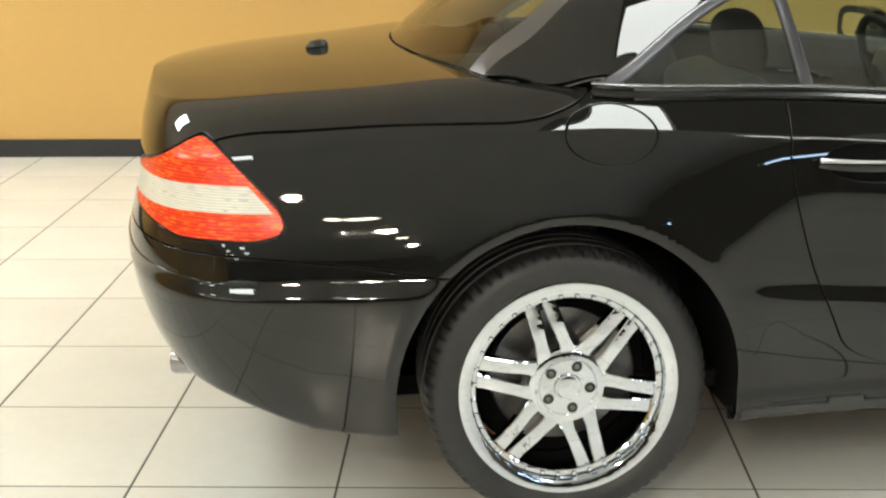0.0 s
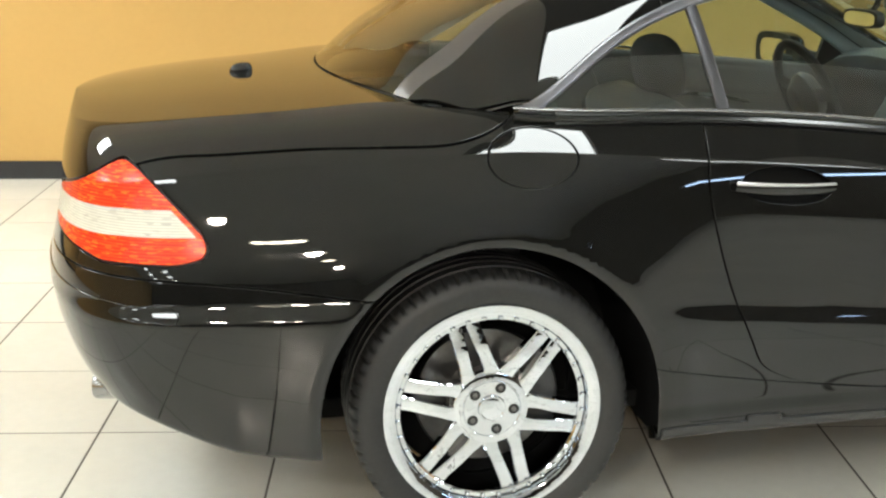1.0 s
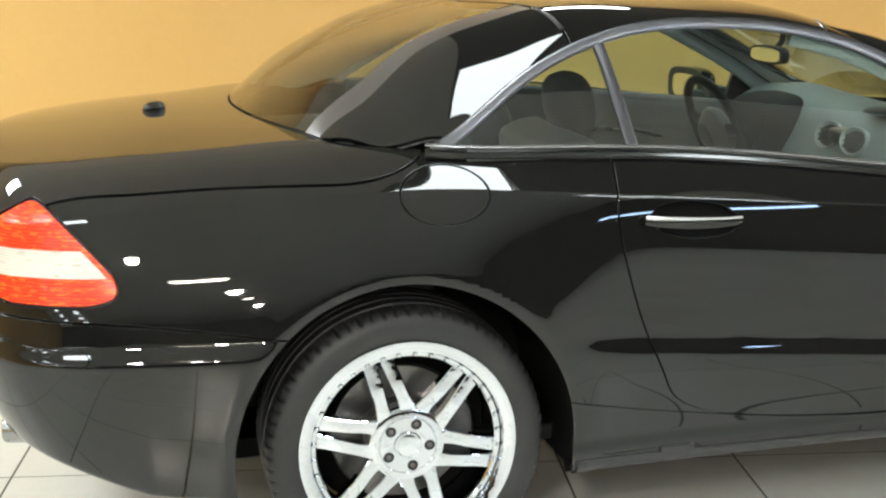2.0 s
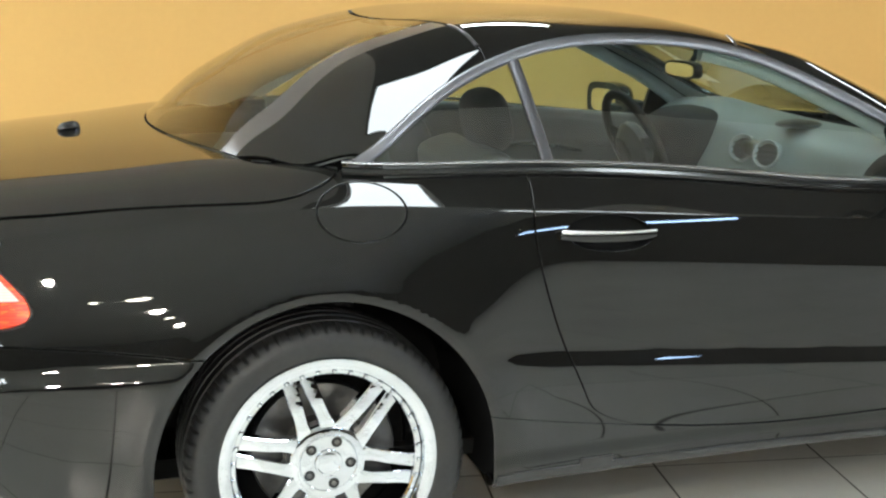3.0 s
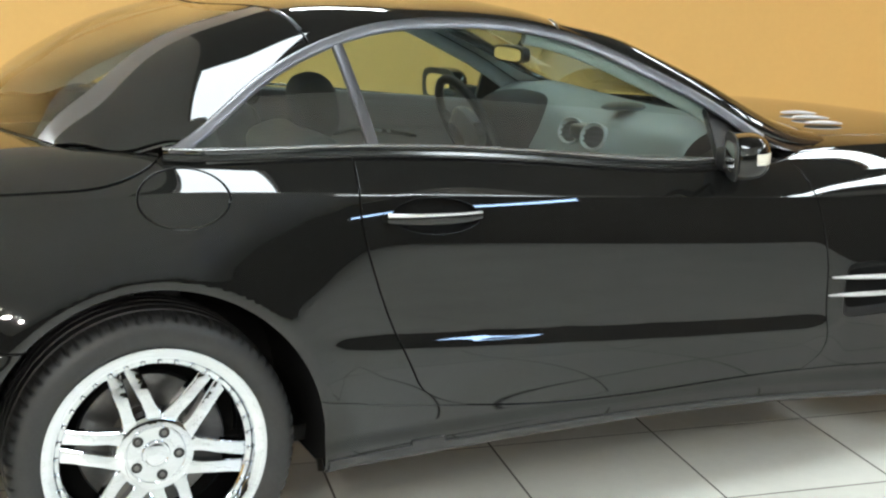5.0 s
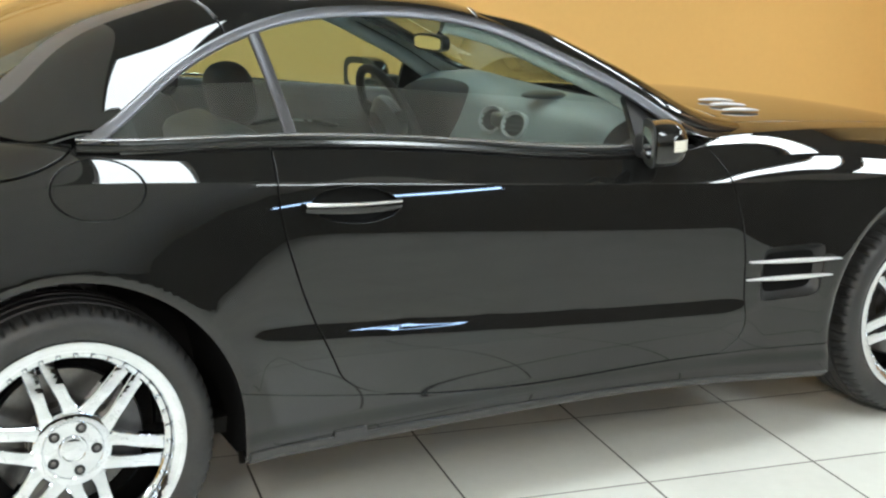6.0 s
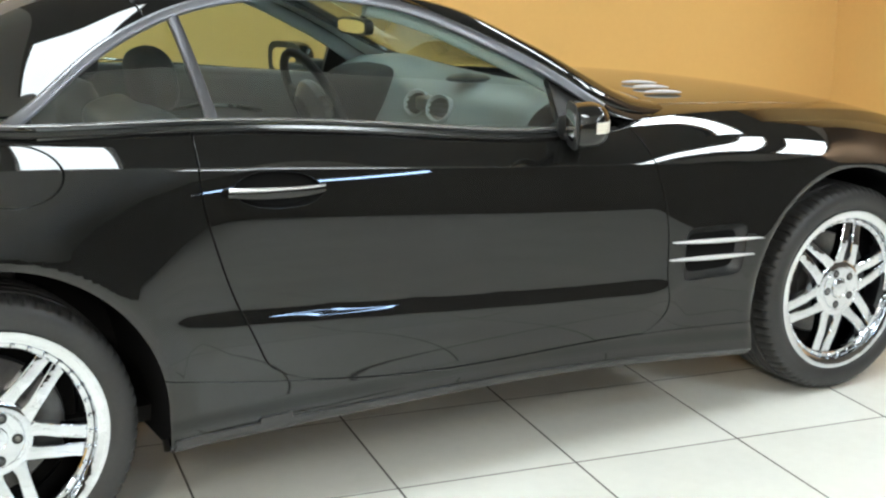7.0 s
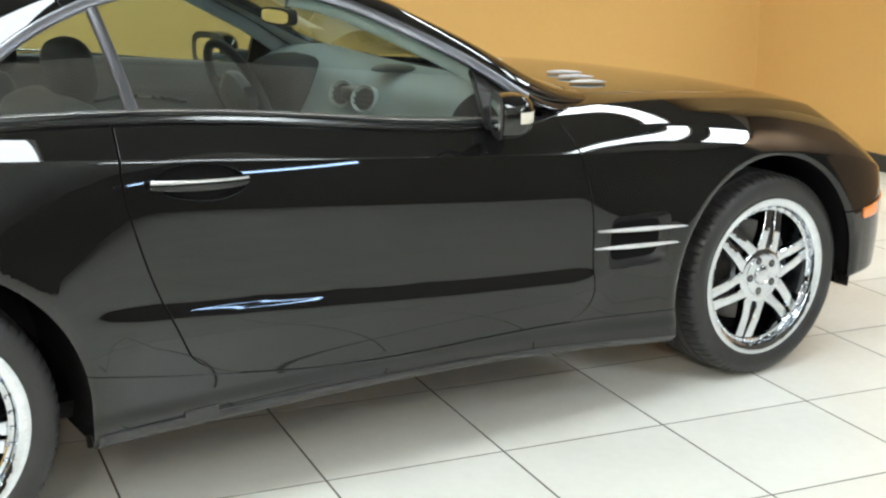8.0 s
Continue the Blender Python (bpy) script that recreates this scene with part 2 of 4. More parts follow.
def sweep(path, half_a, half_b, out, n=10, power=0.6, closed=False):
    """A rounded bar along a path; out: for each point the direction in which half_a is taken."""
    bm = bmesh.new()
    path = [Vector(p) for p in path]
    rings = []
    cnt = len(path)
    for i, p in enumerate(path):
        t = (path[(i + 1) % cnt] - path[i - 1]) if closed else (path[min(i + 1, cnt - 1)] - path[max(i - 1, 0)])
        t.normalize()
        o = Vector(out[i] if isinstance(out, list) else out)
        o = (o - t * o.dot(t)).normalized()
        s = t.cross(o)
        a = half_a[i] if isinstance(half_a, (list, tuple)) else half_a
        b = half_b[i] if isinstance(half_b, (list, tuple)) else half_b
        ring = []
        for k in range(n):
            c, d = math.cos(2 * math.pi * (k + 0.5) / n), math.sin(2 * math.pi * (k + 0.5) / n)
            ring.append(bm.verts.new(p + o * (a * math.copysign(abs(c) ** power, c)) + s * (b * math.copysign(abs(d) ** power, d))))
        rings.append(ring)
    for i in range(cnt if closed else cnt - 1):
        p, q = rings[i], rings[(i + 1) % cnt]
        for k in range(n):
            bm.faces.new((p[k], p[(k + 1) % n], q[(k + 1) % n], q[k]))
    if not closed:
        bm.faces.new(rings[0])
        bm.faces.new(rings[-1])
    return bm


def spline(*pts):
    """A natural cubic through (x, y) pairs, straight beyond the ends."""
    xs, ys = np.array(pts, float).T
    n = len(xs)
    h = np.diff(xs)
    a, r = np.eye(n), np.zeros(n)
    for i in range(1, n - 1):
        a[i, i - 1], a[i, i], a[i, i + 1] = h[i - 1], 2 * (h[i - 1] + h[i]), h[i]
        r[i] = 6 * ((ys[i + 1] - ys[i]) / h[i] - (ys[i] - ys[i - 1]) / h[i - 1])
    m = np.linalg.solve(a, r)

    def at(x):
        x = np.asarray(x, float)
        k = np.clip(np.searchsorted(xs, x) - 1, 0, n - 2)
        xc = np.clip(x, xs[0], xs[-1])
        p, q = xs[k + 1] - xc, xc - xs[k]
        y = (m[k] * p**3 + m[k + 1] * q**3) / (6 * h[k]) + (ys[k] / h[k] - m[k] * h[k] / 6) * p + (ys[k + 1] / h[k] - m[k + 1] * h[k] / 6) * q
        s0 = (ys[1] - ys[0]) / h[0] - h[0] * (2 * m[0] + m[1]) / 6
        s1 = (ys[-1] - ys[-2]) / h[-1] + h[-1] * (m[-2] + 2 * m[-1]) / 6
        return y + np.where(x < xs[0], (x - xs[0]) * s0, 0) + np.where(x > xs[-1], (x - xs[-1]) * s1, 0)

    return at


def step(x, a, b):
    t = np.clip((np.asarray(x, float) - a) / (b - a), 0, 1)
    return t * t * (3 - 2 * t)


def patch(name, surf, us, vs, fields, mat, parent=None, label="", side=-1, depth=0.012, lift=0.0, bevel=0.0018):
    """A panel: the part of surf(u, v) where all fields are positive, with clean cut edges turned inward by depth.
    surf gives x, half width, z; side -1 lays it on the car's right, +1 on its left. fields take (x, w, z, u, v)."""
    us, vs = np.asarray(us, float), np.asarray(vs, float)
    U, V = np.meshgrid(us, vs, indexing="ij")
    X, W, Z = surf(U, V)
    FV = np.stack([np.broadcast_to(f(X, W, Z, U, V), U.shape) for f in fields], -1) if fields else np.ones(U.shape + (1,))
    nf = FV.shape[-1]
    inside = (FV >= 0).all(-1)
    low = FV < 0
    uv, index, faces = [], {}, []

    def vert(p):
        key = (round(p[0], 6), round(p[1], 6))
        if key not in index:
            index[key] = len(uv)
            uv.append(key)
        return index[key]

    for i in range(len(us) - 1):
        for j in range(len(vs) - 1):
            c = ((i, j), (i + 1, j), (i + 1, j + 1), (i, j + 1))
            if all(inside[q] for q in c):
                faces.append([vert((us[a], vs[b])) for a, b in c])
                continue
            if any(all(low[q][k] for q in c) for k in range(nf)):
                continue
            poly = [(us[a], vs[b], *FV[a, b]) for a, b in c]
            for k in range(nf):
                res = []
                for n in range(len(poly)):
                    p, q = poly[n], poly[(n + 1) % len(poly)]
                    fp, fq = p[2 + k], q[2 + k]
                    if fp >= 0:
                        res.append(p)
                    if (fp >= 0) != (fq >= 0):
                        a, b = (p, q) if p[:2] < q[:2] else (q, p)
                        t = a[2 + k] / (a[2 + k] - b[2 + k])
                        cut = [x + t * (y - x) for x, y in zip(a, b)]
                        cut[2 + k] = 0.0
                        res.append(tuple(cut))
                poly = res
                if len(poly) < 3:
                    break
            if len(poly) >= 3:
                f = []
                for p in poly:
                    n = vert(p)
                    if n not in f:
                        f.append(n)
                if len(f) >= 3:
                    faces.append(f)
    if not faces:
        raise ValueError("empty panel " + name)
    uvs = np.array(uv)

    def place(u, v):
        x, w, z = surf(u, v)
        return np.stack([x, side * w, z], -1)

    e = 1e-4
    P = place(uvs[:, 0], uvs[:, 1])
    du = place(uvs[:, 0] + e, uvs[:, 1]) - place(uvs[:, 0] - e, uvs[:, 1])
    dv = place(uvs[:, 0], uvs[:, 1] + e) - place(uvs[:, 0], uvs[:, 1] - e)
    N = np.cross(du, dv)
    N /= np.maximum(np.linalg.norm(N, axis=1, keepdims=True), 1e-12)
    mid = (P * N).sum(1) - N @ np.array([1.1, 0, 0.55])
    if np.median(mid) < 0:
        N = -N
    P = P + N * lift
    if sum(np.dot(np.cross(P[q[1]] - P[q[0]], P[q[2]] - P[q[0]]), N[q[0]]) for q in faces) < 0:
        faces = [f[::-1] for f in faces]
    verts, norms = list(P), list(N)
    if depth:
        seen = {}
        for f in faces:
            for p, q in zip(f, f[1:] + f[:1]):
                seen[(p, q)] = True
        rim = [(p, q) for p, q in seen if (q, p) not in seen]
        away = {}
        for p, q in rim:
            o = np.cross(P[q] - P[p], N[p] + N[q])
            o /= max(np.linalg.norm(o), 1e-12)
            for n in (p, q):
                away[n] = away.get(n, 0) + o
        ring = {}
        r = min(bevel, depth * 0.3)
        for n, o in away.items():
            o = o / max(np.linalg.norm(o), 1e-12)
            ring[n] = len(verts)
            verts += [P[n] - N[n] * r + o * r, P[n] - N[n] * depth + o * r]
            norms += [o, o]
        for p, q in rim:
            faces.append([p, ring[p], ring[q], q])
            faces.append([ring[p], ring[p] + 1, ring[q] + 1, ring[q]])
    return mesh_ob(name, verts, faces, mat, parent, label, norms)

# ---- the room ----


def slab(name, corners, z0, z1, mat, label="", parent=None, kind="structure"):
    bm = bmesh.new()
    lo = [bm.verts.new((p[0], p[1], z0)) for p in corners]
    hi = [bm.verts.new((p[0], p[1], z1)) for p in corners]
    n = len(corners)
    bm.faces.new(lo[::-1])
    bm.faces.new(hi)
    for i in range(n):
        bm.faces.new((lo[i], lo[(i + 1) % n], hi[(i + 1) % n], hi[i]))
    ob = part(name, bm, mat, parent, "", smooth=False)
    return tagged(ob, label, kind=kind)


I0, I1, J0, J1 = -19.0, 14.25, -34.0, 8.02       # the room, in tiles along the grid


def strip(i0, j0, i1, j1):
    return [room(i0, j0), room(i1, j0), room(i1, j1), room(i0, j1)]


floor = slab("floor", strip(I0, J0, I1, J1), -0.12, -0.0007, GROUT, "cream ceramic tile floor with dark grout joints")
slab("ceiling", strip(I0, J0, I1, J1), CEIL_H, CEIL_H + 0.1, CEIL, "plain grey showroom ceiling")
# Unseen dark sheet, added and sized from reflections in glass and paint.
slab("ceiling_dark_sheet", [(0.3, -2.53), (6.2, -2.53), (6.2, 3.0), (0.3, 3.0)], CEIL_H - 0.012, CEIL_H - 0.002, CEIL_DARK, "unseen dark ceiling sheet over the car, sized to the reflections")
slab("wall_back", strip(I0, J1, I1 + 0.4, J1 + 0.4), -0.12, CEIL_H + 0.1, WALL, "smooth orange-painted showroom wall")
JE, IF = 4.2, 12.46                              # the orange front wall stands nearer, and ends at JE
JO = -1.75                                       # the darker copy of the orange goes on to here, taupe beyond
slab("wall_front", strip(IF, JE, IF + 0.4, J1), -0.12, CEIL_H + 0.1, WALL, "smooth orange-painted showroom wall")
slab("wall_return", strip(IF + 0.4, JE, I1 + 0.4, JE + 0.4), -0.12, CEIL_H + 0.1, WALL, "smooth orange-painted end of the showroom wall")
slab("wall_front_side", strip(I1, JO, I1 + 0.4, JE), -0.12, CEIL_H + 0.1, WALL_SHADED, "smooth orange showroom wall, its shade painted in as brown")
slab("wall_front_low", strip(I1, J0, I1 + 0.4, JO), -0.12, WIN_Z[0], WALL_DIM, "unseen showroom wall below the high windows, dimness put into its taupe")
slab("wall_front_high", strip(I1, J0, I1 + 0.4, JO), WIN_Z[1], CEIL_H + 0.1, WALL_DIM, "unseen showroom wall above the high windows, dimness put into its taupe")
slab("wall_front_pier", strip(I1, WIN_J[1], I1 + 0.4, JO), WIN_Z[0], WIN_Z[1], WALL_DIM, "unseen showroom wall beside the high windows, dimness put into its taupe")
slab("wall_front_end", strip(I1, J0, I1 + 0.4, WIN_J[0]), WIN_Z[0], WIN_Z[1], WALL_DIM, "unseen showroom wall beside the high windows, dimness put into its taupe")
slab("window_1", strip(I1 + 0.18, WIN_J[0], I1 + 0.22, WIN_J[1]), WIN_Z[0], WIN_Z[1], PANE, "high daylight window strip")
slab("backdrop", strip(I1 + 2.0, WIN_J[0] - 6, I1 + 2.1, WIN_J[1] + 6), 0.0, 6.0, SKYLIGHT, "pale daylight outside the window")
slab("wall_rear", strip(I0 - 0.4, J0, I0, J1 + 0.4), -0.12, CEIL_H + 0.1, WALL, "smooth orange-painted showroom wall")
slab("wall_street", strip(I0 - 0.4, J0 - 0.4, I1 + 0.4, J0), -0.12, CEIL_H + 0.1, WALL_DIM, "unseen showroom wall, dimness put into its taupe")
BH, BT = 0.096, 0.03
slab("baseboard_1", strip(I0, J1 - BT, IF - BT, J1), -0.004, BH, BASE, "dark grey skirting board along the orange wall")
slab("baseboard_2", strip(IF - BT, JE, IF, J1), -0.004, BH, BASE, "dark grey skirting board along the orange wall")


def ceiling_light(i, j, wide, long, glow=None, square=False):
    """A flush panel lamp: metal frame and glowing diffuser."""
    lamp = tagged(new("ceiling_light"), "flush white panel lamp on the ceiling, out of view", "ceiling light", "ceiling lights")
    lamp.matrix_world = Matrix.Translation((i, j, CEIL_H - 0.014)) @ Matrix.Rotation(0.0 if square else GRID, 4, "Z")
    a, b = wide / 2, long / 2
    fr = [box(-a - 0.03, -b - 0.03, -0.035, a + 0.03, -b, 0), box(-a - 0.03, b, -0.035, a + 0.03, b + 0.03, 0),
          box(-a - 0.03, -b, -0.035, -a, b, 0), box(a, -b, -0.035, a + 0.03, b, 0)]
    part("frame", join(*fr), CHROME, lamp, smooth=False)
    part("diffuser", box(-a, -b, -0.022, a, b, -0.012), glow or LAMP, lamp, smooth=False)
    return lamp


ceiling_light(0.72, -1.76, 0.62, 1.50, LAMP_MAIN, square=True)
for lx, ly, wide, long in ((4.97, 0.75, 0.17, 2.5), (5.10, -1.75, 0.20, 1.9), (5.78, -1.60, 0.66, 1.45)):
    ceiling_light(lx, ly, wide, long, LAMP_FRONT, square=True)
# The last two panels are added, out of view, to brighten the orange wall.
for lx, ly, wide, long in ((1.7, 2.3, 0.9, 0.35), (-3.4, 2.2, 1.2, 0.6), (-6.2, 0.6, 1.2, 0.6)):
    ceiling_light(lx, ly, wide, long)
# Fill panels added out of view to brighten the floor from the left.
for lx, ly in ((-3.4, -1.0), (-3.3, -3.9)):
    ceiling_light(lx, ly, 1.2, 0.6, LAMP_FRONT)
# Fill panels added out of view to brighten the floor beside and under the car.
for lx, ly in ((3.4, -5.2), (3.1, -7.4)):
    ceiling_light(lx, ly, 1.2, 0.6, LAMP_FILL)
# Rows of panels added out of view for sparkle and extra floor light.
for lx in (-6.4, -9.0):
    for k in range(7):
        ceiling_light(lx - 0.3 * k, -4.6 - 1.7 * k, 0.6, 0.6, LAMP_FAR)


def spot_light(x, y, aim):
    """A small round downlight in a metal ring."""
    lamp = tagged(new("spot_light"), "small round warm downlight in the ceiling", "spot light", "downlights")
    lamp.matrix_world = Matrix.Translation((x, y, CEIL_H)) @ Matrix.Rotation(radians(-90), 4, "X")
    part("ring", lathe([(0.11, 0.0), (0.13, 0.0), (0.13, 0.03), (0.11, 0.03)], 24, closed=True), CHROME, lamp)
    part("bulb", lathe([(0.0, 0.025), (0.06, 0.022), (0.11, 0.010)], 24), SPOT, lamp)
    beam = bpy.data.lights.new("beam", "SPOT")
    beam.energy, beam.color, beam.shadow_soft_size = BEAM_POWER, (1.0, 0.89, 0.73), 0.1
    beam.spot_size, beam.spot_blend = radians(58), 0.8
    ob = new("beam", beam)
    ob.matrix_world = look((x, y, CEIL_H - 0.06), aim)
    return lamp


for x, y, aim in ((-2.6, -6.3, (0.9, -0.7, 0)), (-2.25, -8.0, (3.2, -5.0, 0)), (-2.35, -9.5, (0.9, -0.7, 0)), (-2.42, -11.0, (3.0, -7.2, 0)), (-2.5, -12.8, (0.9, -0.7, 0))):
    spot_light(x, y, aim)

# ---- the car: surfaces ----
# x ahead from the rear axle, w half width, z up
WB, TYRE_R = 2.56, 0.327
XR, XF = -0.58, 2.92                             # where the ends start to turn in
LR, LF = 0.46, 0.50
POW_R, POW_F = 0.55, 0.72
OFF = spline((-0.4, 0.0), (0.0, 0.0), (0.4, -0.02), (1.0, -0.063), (1.8, -0.118), (2.3, -0.14), (2.8, -0.17), (3.4, -0.22))
WMAX = spline((-1.1, 0.79), (-0.85, 0.838), (-0.6, 0.874), (-0.4, 0.897), (-0.2, 0.908), (0.1, 0.9115), (0.6, 0.905), (1.2, 0.911), (1.6, 0.904), (1.9, 0.900), (2.2, 0.909), (2.5, 0.920), (2.75, 0.911), (3.0, 0.880), (3.4, 0.79))
SILL = spline((-1.1, 0.37), (-0.83, 0.315), (-0.6, 0.258), (-0.4, 0.232), (0.1, 0.225), (0.5, 0.232), (0.9, 0.242), (1.5, 0.238), (2.1, 0.190), (2.45, 0.178), (2.62, 0.20), (2.8, 0.243), (2.95, 0.262), (3.15, 0.262), (3.4, 0.28))
CREASE = spline((-1.1, 0.84), (-0.8, 0.865), (-0.4, 0.895), (0.0, 0.915), (0.4, 0.897), (1.0, 0.850), (1.8, 0.786), (2.1, 0.762), (2.3, 0.748), (2.5, 0.731), (2.8, 0.700), (3.1, 0.630), (3.4, 0.53))
TOP_W = spline((-1.1, 0.525), (-0.8, 0.56), (-0.49, 0.60), (-0.3, 0.625), (-0.18, 0.650), (-0.08, 0.700), (0.02, 0.745), (0.3, 0.772), (0.6, 0.784), (1.0, 0.79), (1.6, 0.770), (1.9, 0.722), (2.3, 0.700), (2.8, 0.67), (3.4, 0.585))
TOP_Z = spline((-1.1, 0.944), (-0.8, 0.964), (-0.67, 0.973), (-0.49, 0.984), (-0.34, 0.997), (-0.19, 1.008), (-0.05, 0.998), (0.1, 0.985), (0.53, 0.972), (0.95, 0.938), (1.5, 0.882), (1.8, 0.886), (2.1, 0.893), (2.5, 0.876), (2.8, 0.845), (3.1, 0.757), (3.4, 0.58))
DECK_Z = spline((-1.1, 0.966), (-0.9, 0.983), (-0.8, 0.989), (-0.67, 0.997), (-0.49, 1.008), (-0.34, 1.017), (-0.2, 1.028), (0.3, 1.05), (1.6, 0.99), (2.0, 0.94), (2.3, 0.914), (2.6, 0.892), (2.9, 0.855), (3.15, 0.792), (3.4, 0.68))
END_R = spline((0.2, -0.84), (0.32, -0.895), (0.4, -0.945), (0.5, -0.985), (0.62, -1.0), (0.70, -0.983), (0.78, -0.966), (0.88, -0.956), (0.95, -0.940), (1.05, -0.93))
END_F = spline((0.15, 3.30), (0.3, 3.36), (0.5, 3.385), (0.6, 3.38), (0.7, 3.345), (0.8, 3.26), (0.9, 3.15))
ARCH_R = ((-0.008, 0.331, 0.389), (WB - 0.032, 0.335, 0.385))


def body(a, v):
    """Half of the outer skin. a runs along the car, v from the sill (0) by the shoulder crease (1) and the top edge (2) to the middle line (3)."""
    a, v = np.broadcast_arrays(np.asarray(a, float), np.asarray(v, float))
    tr, tf = np.clip((XR - a) / 0.62, 0, 1) * math.pi / 2, np.clip((a - XF) / 0.68, 0, 1) * math.pi / 2
    kr, kf = np.sin(tr) ** POW_R, np.sin(tf) ** POW_F
    s = np.where(a < XR, XR - LR * kr, np.where(a > XF, XF + LF * kf, a))
    fac = np.clip(np.cos(tr), 0, 1) ** POW_R * np.clip(np.cos(tf), 0, 1) ** POW_F
    zs, zc, wt, zt, zd, off = SILL(s), CREASE(s), TOP_W(s), TOP_Z(s), DECK_Z(s), OFF(s)

    def lower(z):
        q = z - off
        back = step(-s, 0.1, 0.5)
        flare = (1 - step(s, 0.24, 0.46)) * step(s, -1.0, -0.25)
        rise = 0.78 - q
        haunch = step(-s, -0.36, 0.02) * (1 - 0.6 * step(-s, 0.2, 1.2))
        q0 = 0.60 - 0.02 * back
        flat = step(s, 0.22, 0.62) * (1 - step(s, 1.75, 2.15))
        bow = (1 - flat) * 0.42 * (q - q0) ** 2 + flat * (0.06 * (q - q0) + 0.8 * np.clip(q - 0.79, 0, 1) ** 2)
        w = WMAX(s) - np.where(q > q0, bow + 0.13 * step(-s, -0.3, 0.9) * (q - q0), (0.16 + 0.22 * back) * (q - q0) ** 2)
        w = w + flare * (0.042 * (rise + np.sqrt(rise * rise + 0.0036)) - 0.006) - 0.013 * back * step(q, 0.572, 0.618) - 0.26 * haunch * np.clip(q - 0.62, 0, 1) ** 2
        mask = step(s, 0.30, 0.52) * (0.84 + 0.16 * step(s, 0.55, 0.85)) * (1 - step(s, 1.72, 1.9))
        w = w + mask * 0.011 * (step(-q, -0.598, -0.548) - step(-q, -0.53, -0.36))
        skirt = step(s, 0.30, 0.42) * (1 - step(s, 2.1, 2.2))
        h = z - zs
        w = w + skirt * 0.006 * step(-h, -0.095, -0.055)
        w = w - 0.05 * np.clip(1 - h / 0.03, 0, 1) ** 2
        for cx, cz, rad in ARCH_R:
            r = np.hypot(s - cx, z - cz)
            w = w + (0.0008 * np.exp(-(((r - rad - 0.03) / 0.02) ** 2)) - 0.007 * np.clip(1 - (r - rad) / 0.021, 0, 1.5) ** 2) * step(z, 0.15, 0.3)
        return w

    v0 = np.clip(v, 0, 1)
    z0 = zs + (zc - zs) * v0
    w0 = lower(z0)
    wc = lower(zc)
    t = np.clip(v - 1, 0, 1)
    kap = 0.36 - 0.10 * step(s, 1.3, 2.3) + 0.26 * step(s, -0.3, 0.0) * (1 - step(s, 1.0, 2.0))
    wq = wc - kap * (wc - wt)
    zq = zt - (0.22 + 0.20 * step(s, 1.3, 2.3)) * (wq - wt)
    w1 = (1 - t) ** 2 * wc + 2 * t * (1 - t) * wq + t * t * wt
    z1 = (1 - t) ** 2 * zc + 2 * t * (1 - t) * zq + t * t * zt
    ph = np.clip(v - 2, 0, 1) * math.pi / 2
    w2 = wt * np.cos(ph)
    z2 = zt + (zd - zt) * np.sin(ph) ** (2.0 - 0.5 * step(s, -0.1, 0.3))
    w = np.where(v <= 1, w0, np.where(v <= 2, w1, w2))
    z = np.where(v <= 1, z0, np.where(v <= 2, z1, z2))
    w = w * fac
    x = np.where(a < XR, XR - (XR - END_R(z)) * kr, np.where(a > XF, XF + (END_F(z) - XF) * kf, a))
    return x, w, z


# upper shell: from the window rail (or deck seam) over to the middle
RAIL_Z = spline((-0.32, 1.022), (-0.25, 1.020), (-0.14, 1.010), (-0.05, 0.995), (0.05, 0.985), (0.12, 1.012), (0.28, 1.119), (0.44, 1.197), (0.60, 1.241), (0.79, 1.255), (1.03, 1.237), (1.2, 1.194), (1.34, 1.131), (1.56, 1.016), (1.70, 0.930), (1.85, 0.888), (2.0, 0.880), (2.2, 0.84))
RAIL_W = spline((-0.32, 0.05), (-0.25, 0.38), (-0.2, 0.54), (-0.15, 0.655), (-0.05, 0.712), (0.03, 0.748), (0.08, 0.760), (0.16, 0.745), (0.28, 0.698), (0.44, 0.643), (0.60, 0.612), (0.79, 0.600), (1.03, 0.605), (1.2, 0.625), (1.34, 0.658), (1.56, 0.71), (1.70, 0.742), (1.85, 0.720), (2.0, 0.66), (2.2, 0.50))
CREST = spline((-0.34, 0.998), (-0.29, 1.027), (-0.2, 1.095), (0.0, 1.203), (0.2, 1.268), (0.4, 1.306), (0.6, 1.320), (0.86, 1.318), (1.15, 1.272), (1.41, 1.172), (1.55, 1.110), (1.7, 1.044), (1.86, 0.984), (2.0, 0.942), (2.1, 0.90), (2.3, 0.84))
ROUND = spline((-0.34, 1.0), (-0.05, 0.965), (0.15, 1.090), (0.3, 1.100), (0.45, 0.839), (0.62, 0.56), (1.1, 0.50), (1.35, 0.50), (1.65, 0.52), (1.85, 0.56), (2.0, 0.62), (2.2, 0.8))
BOXY = spline((-0.34, 2.0), (-0.05, 4.0), (0.15, 6.75), (0.3, 7.22), (0.46, 8.35), (0.66, 4.2), (1.1, 3.6), (1.4, 3.6), (1.7, 3.2), (2.2, 2.5))
BELT_Z = TOP_Z


def shell(x, p):
    x, p = np.broadcast_arrays(np.asarray(x, float), np.asarray(p, float))
    f = np.clip(np.cos(p * math.pi / 2), 0, 1)
    zr, zc = RAIL_Z(x), CREST(x)
    return x + 0, RAIL_W(x) * f, zr + (zc - zr) * np.clip(1 - f ** BOXY(x), 0, 1) ** ROUND(x)


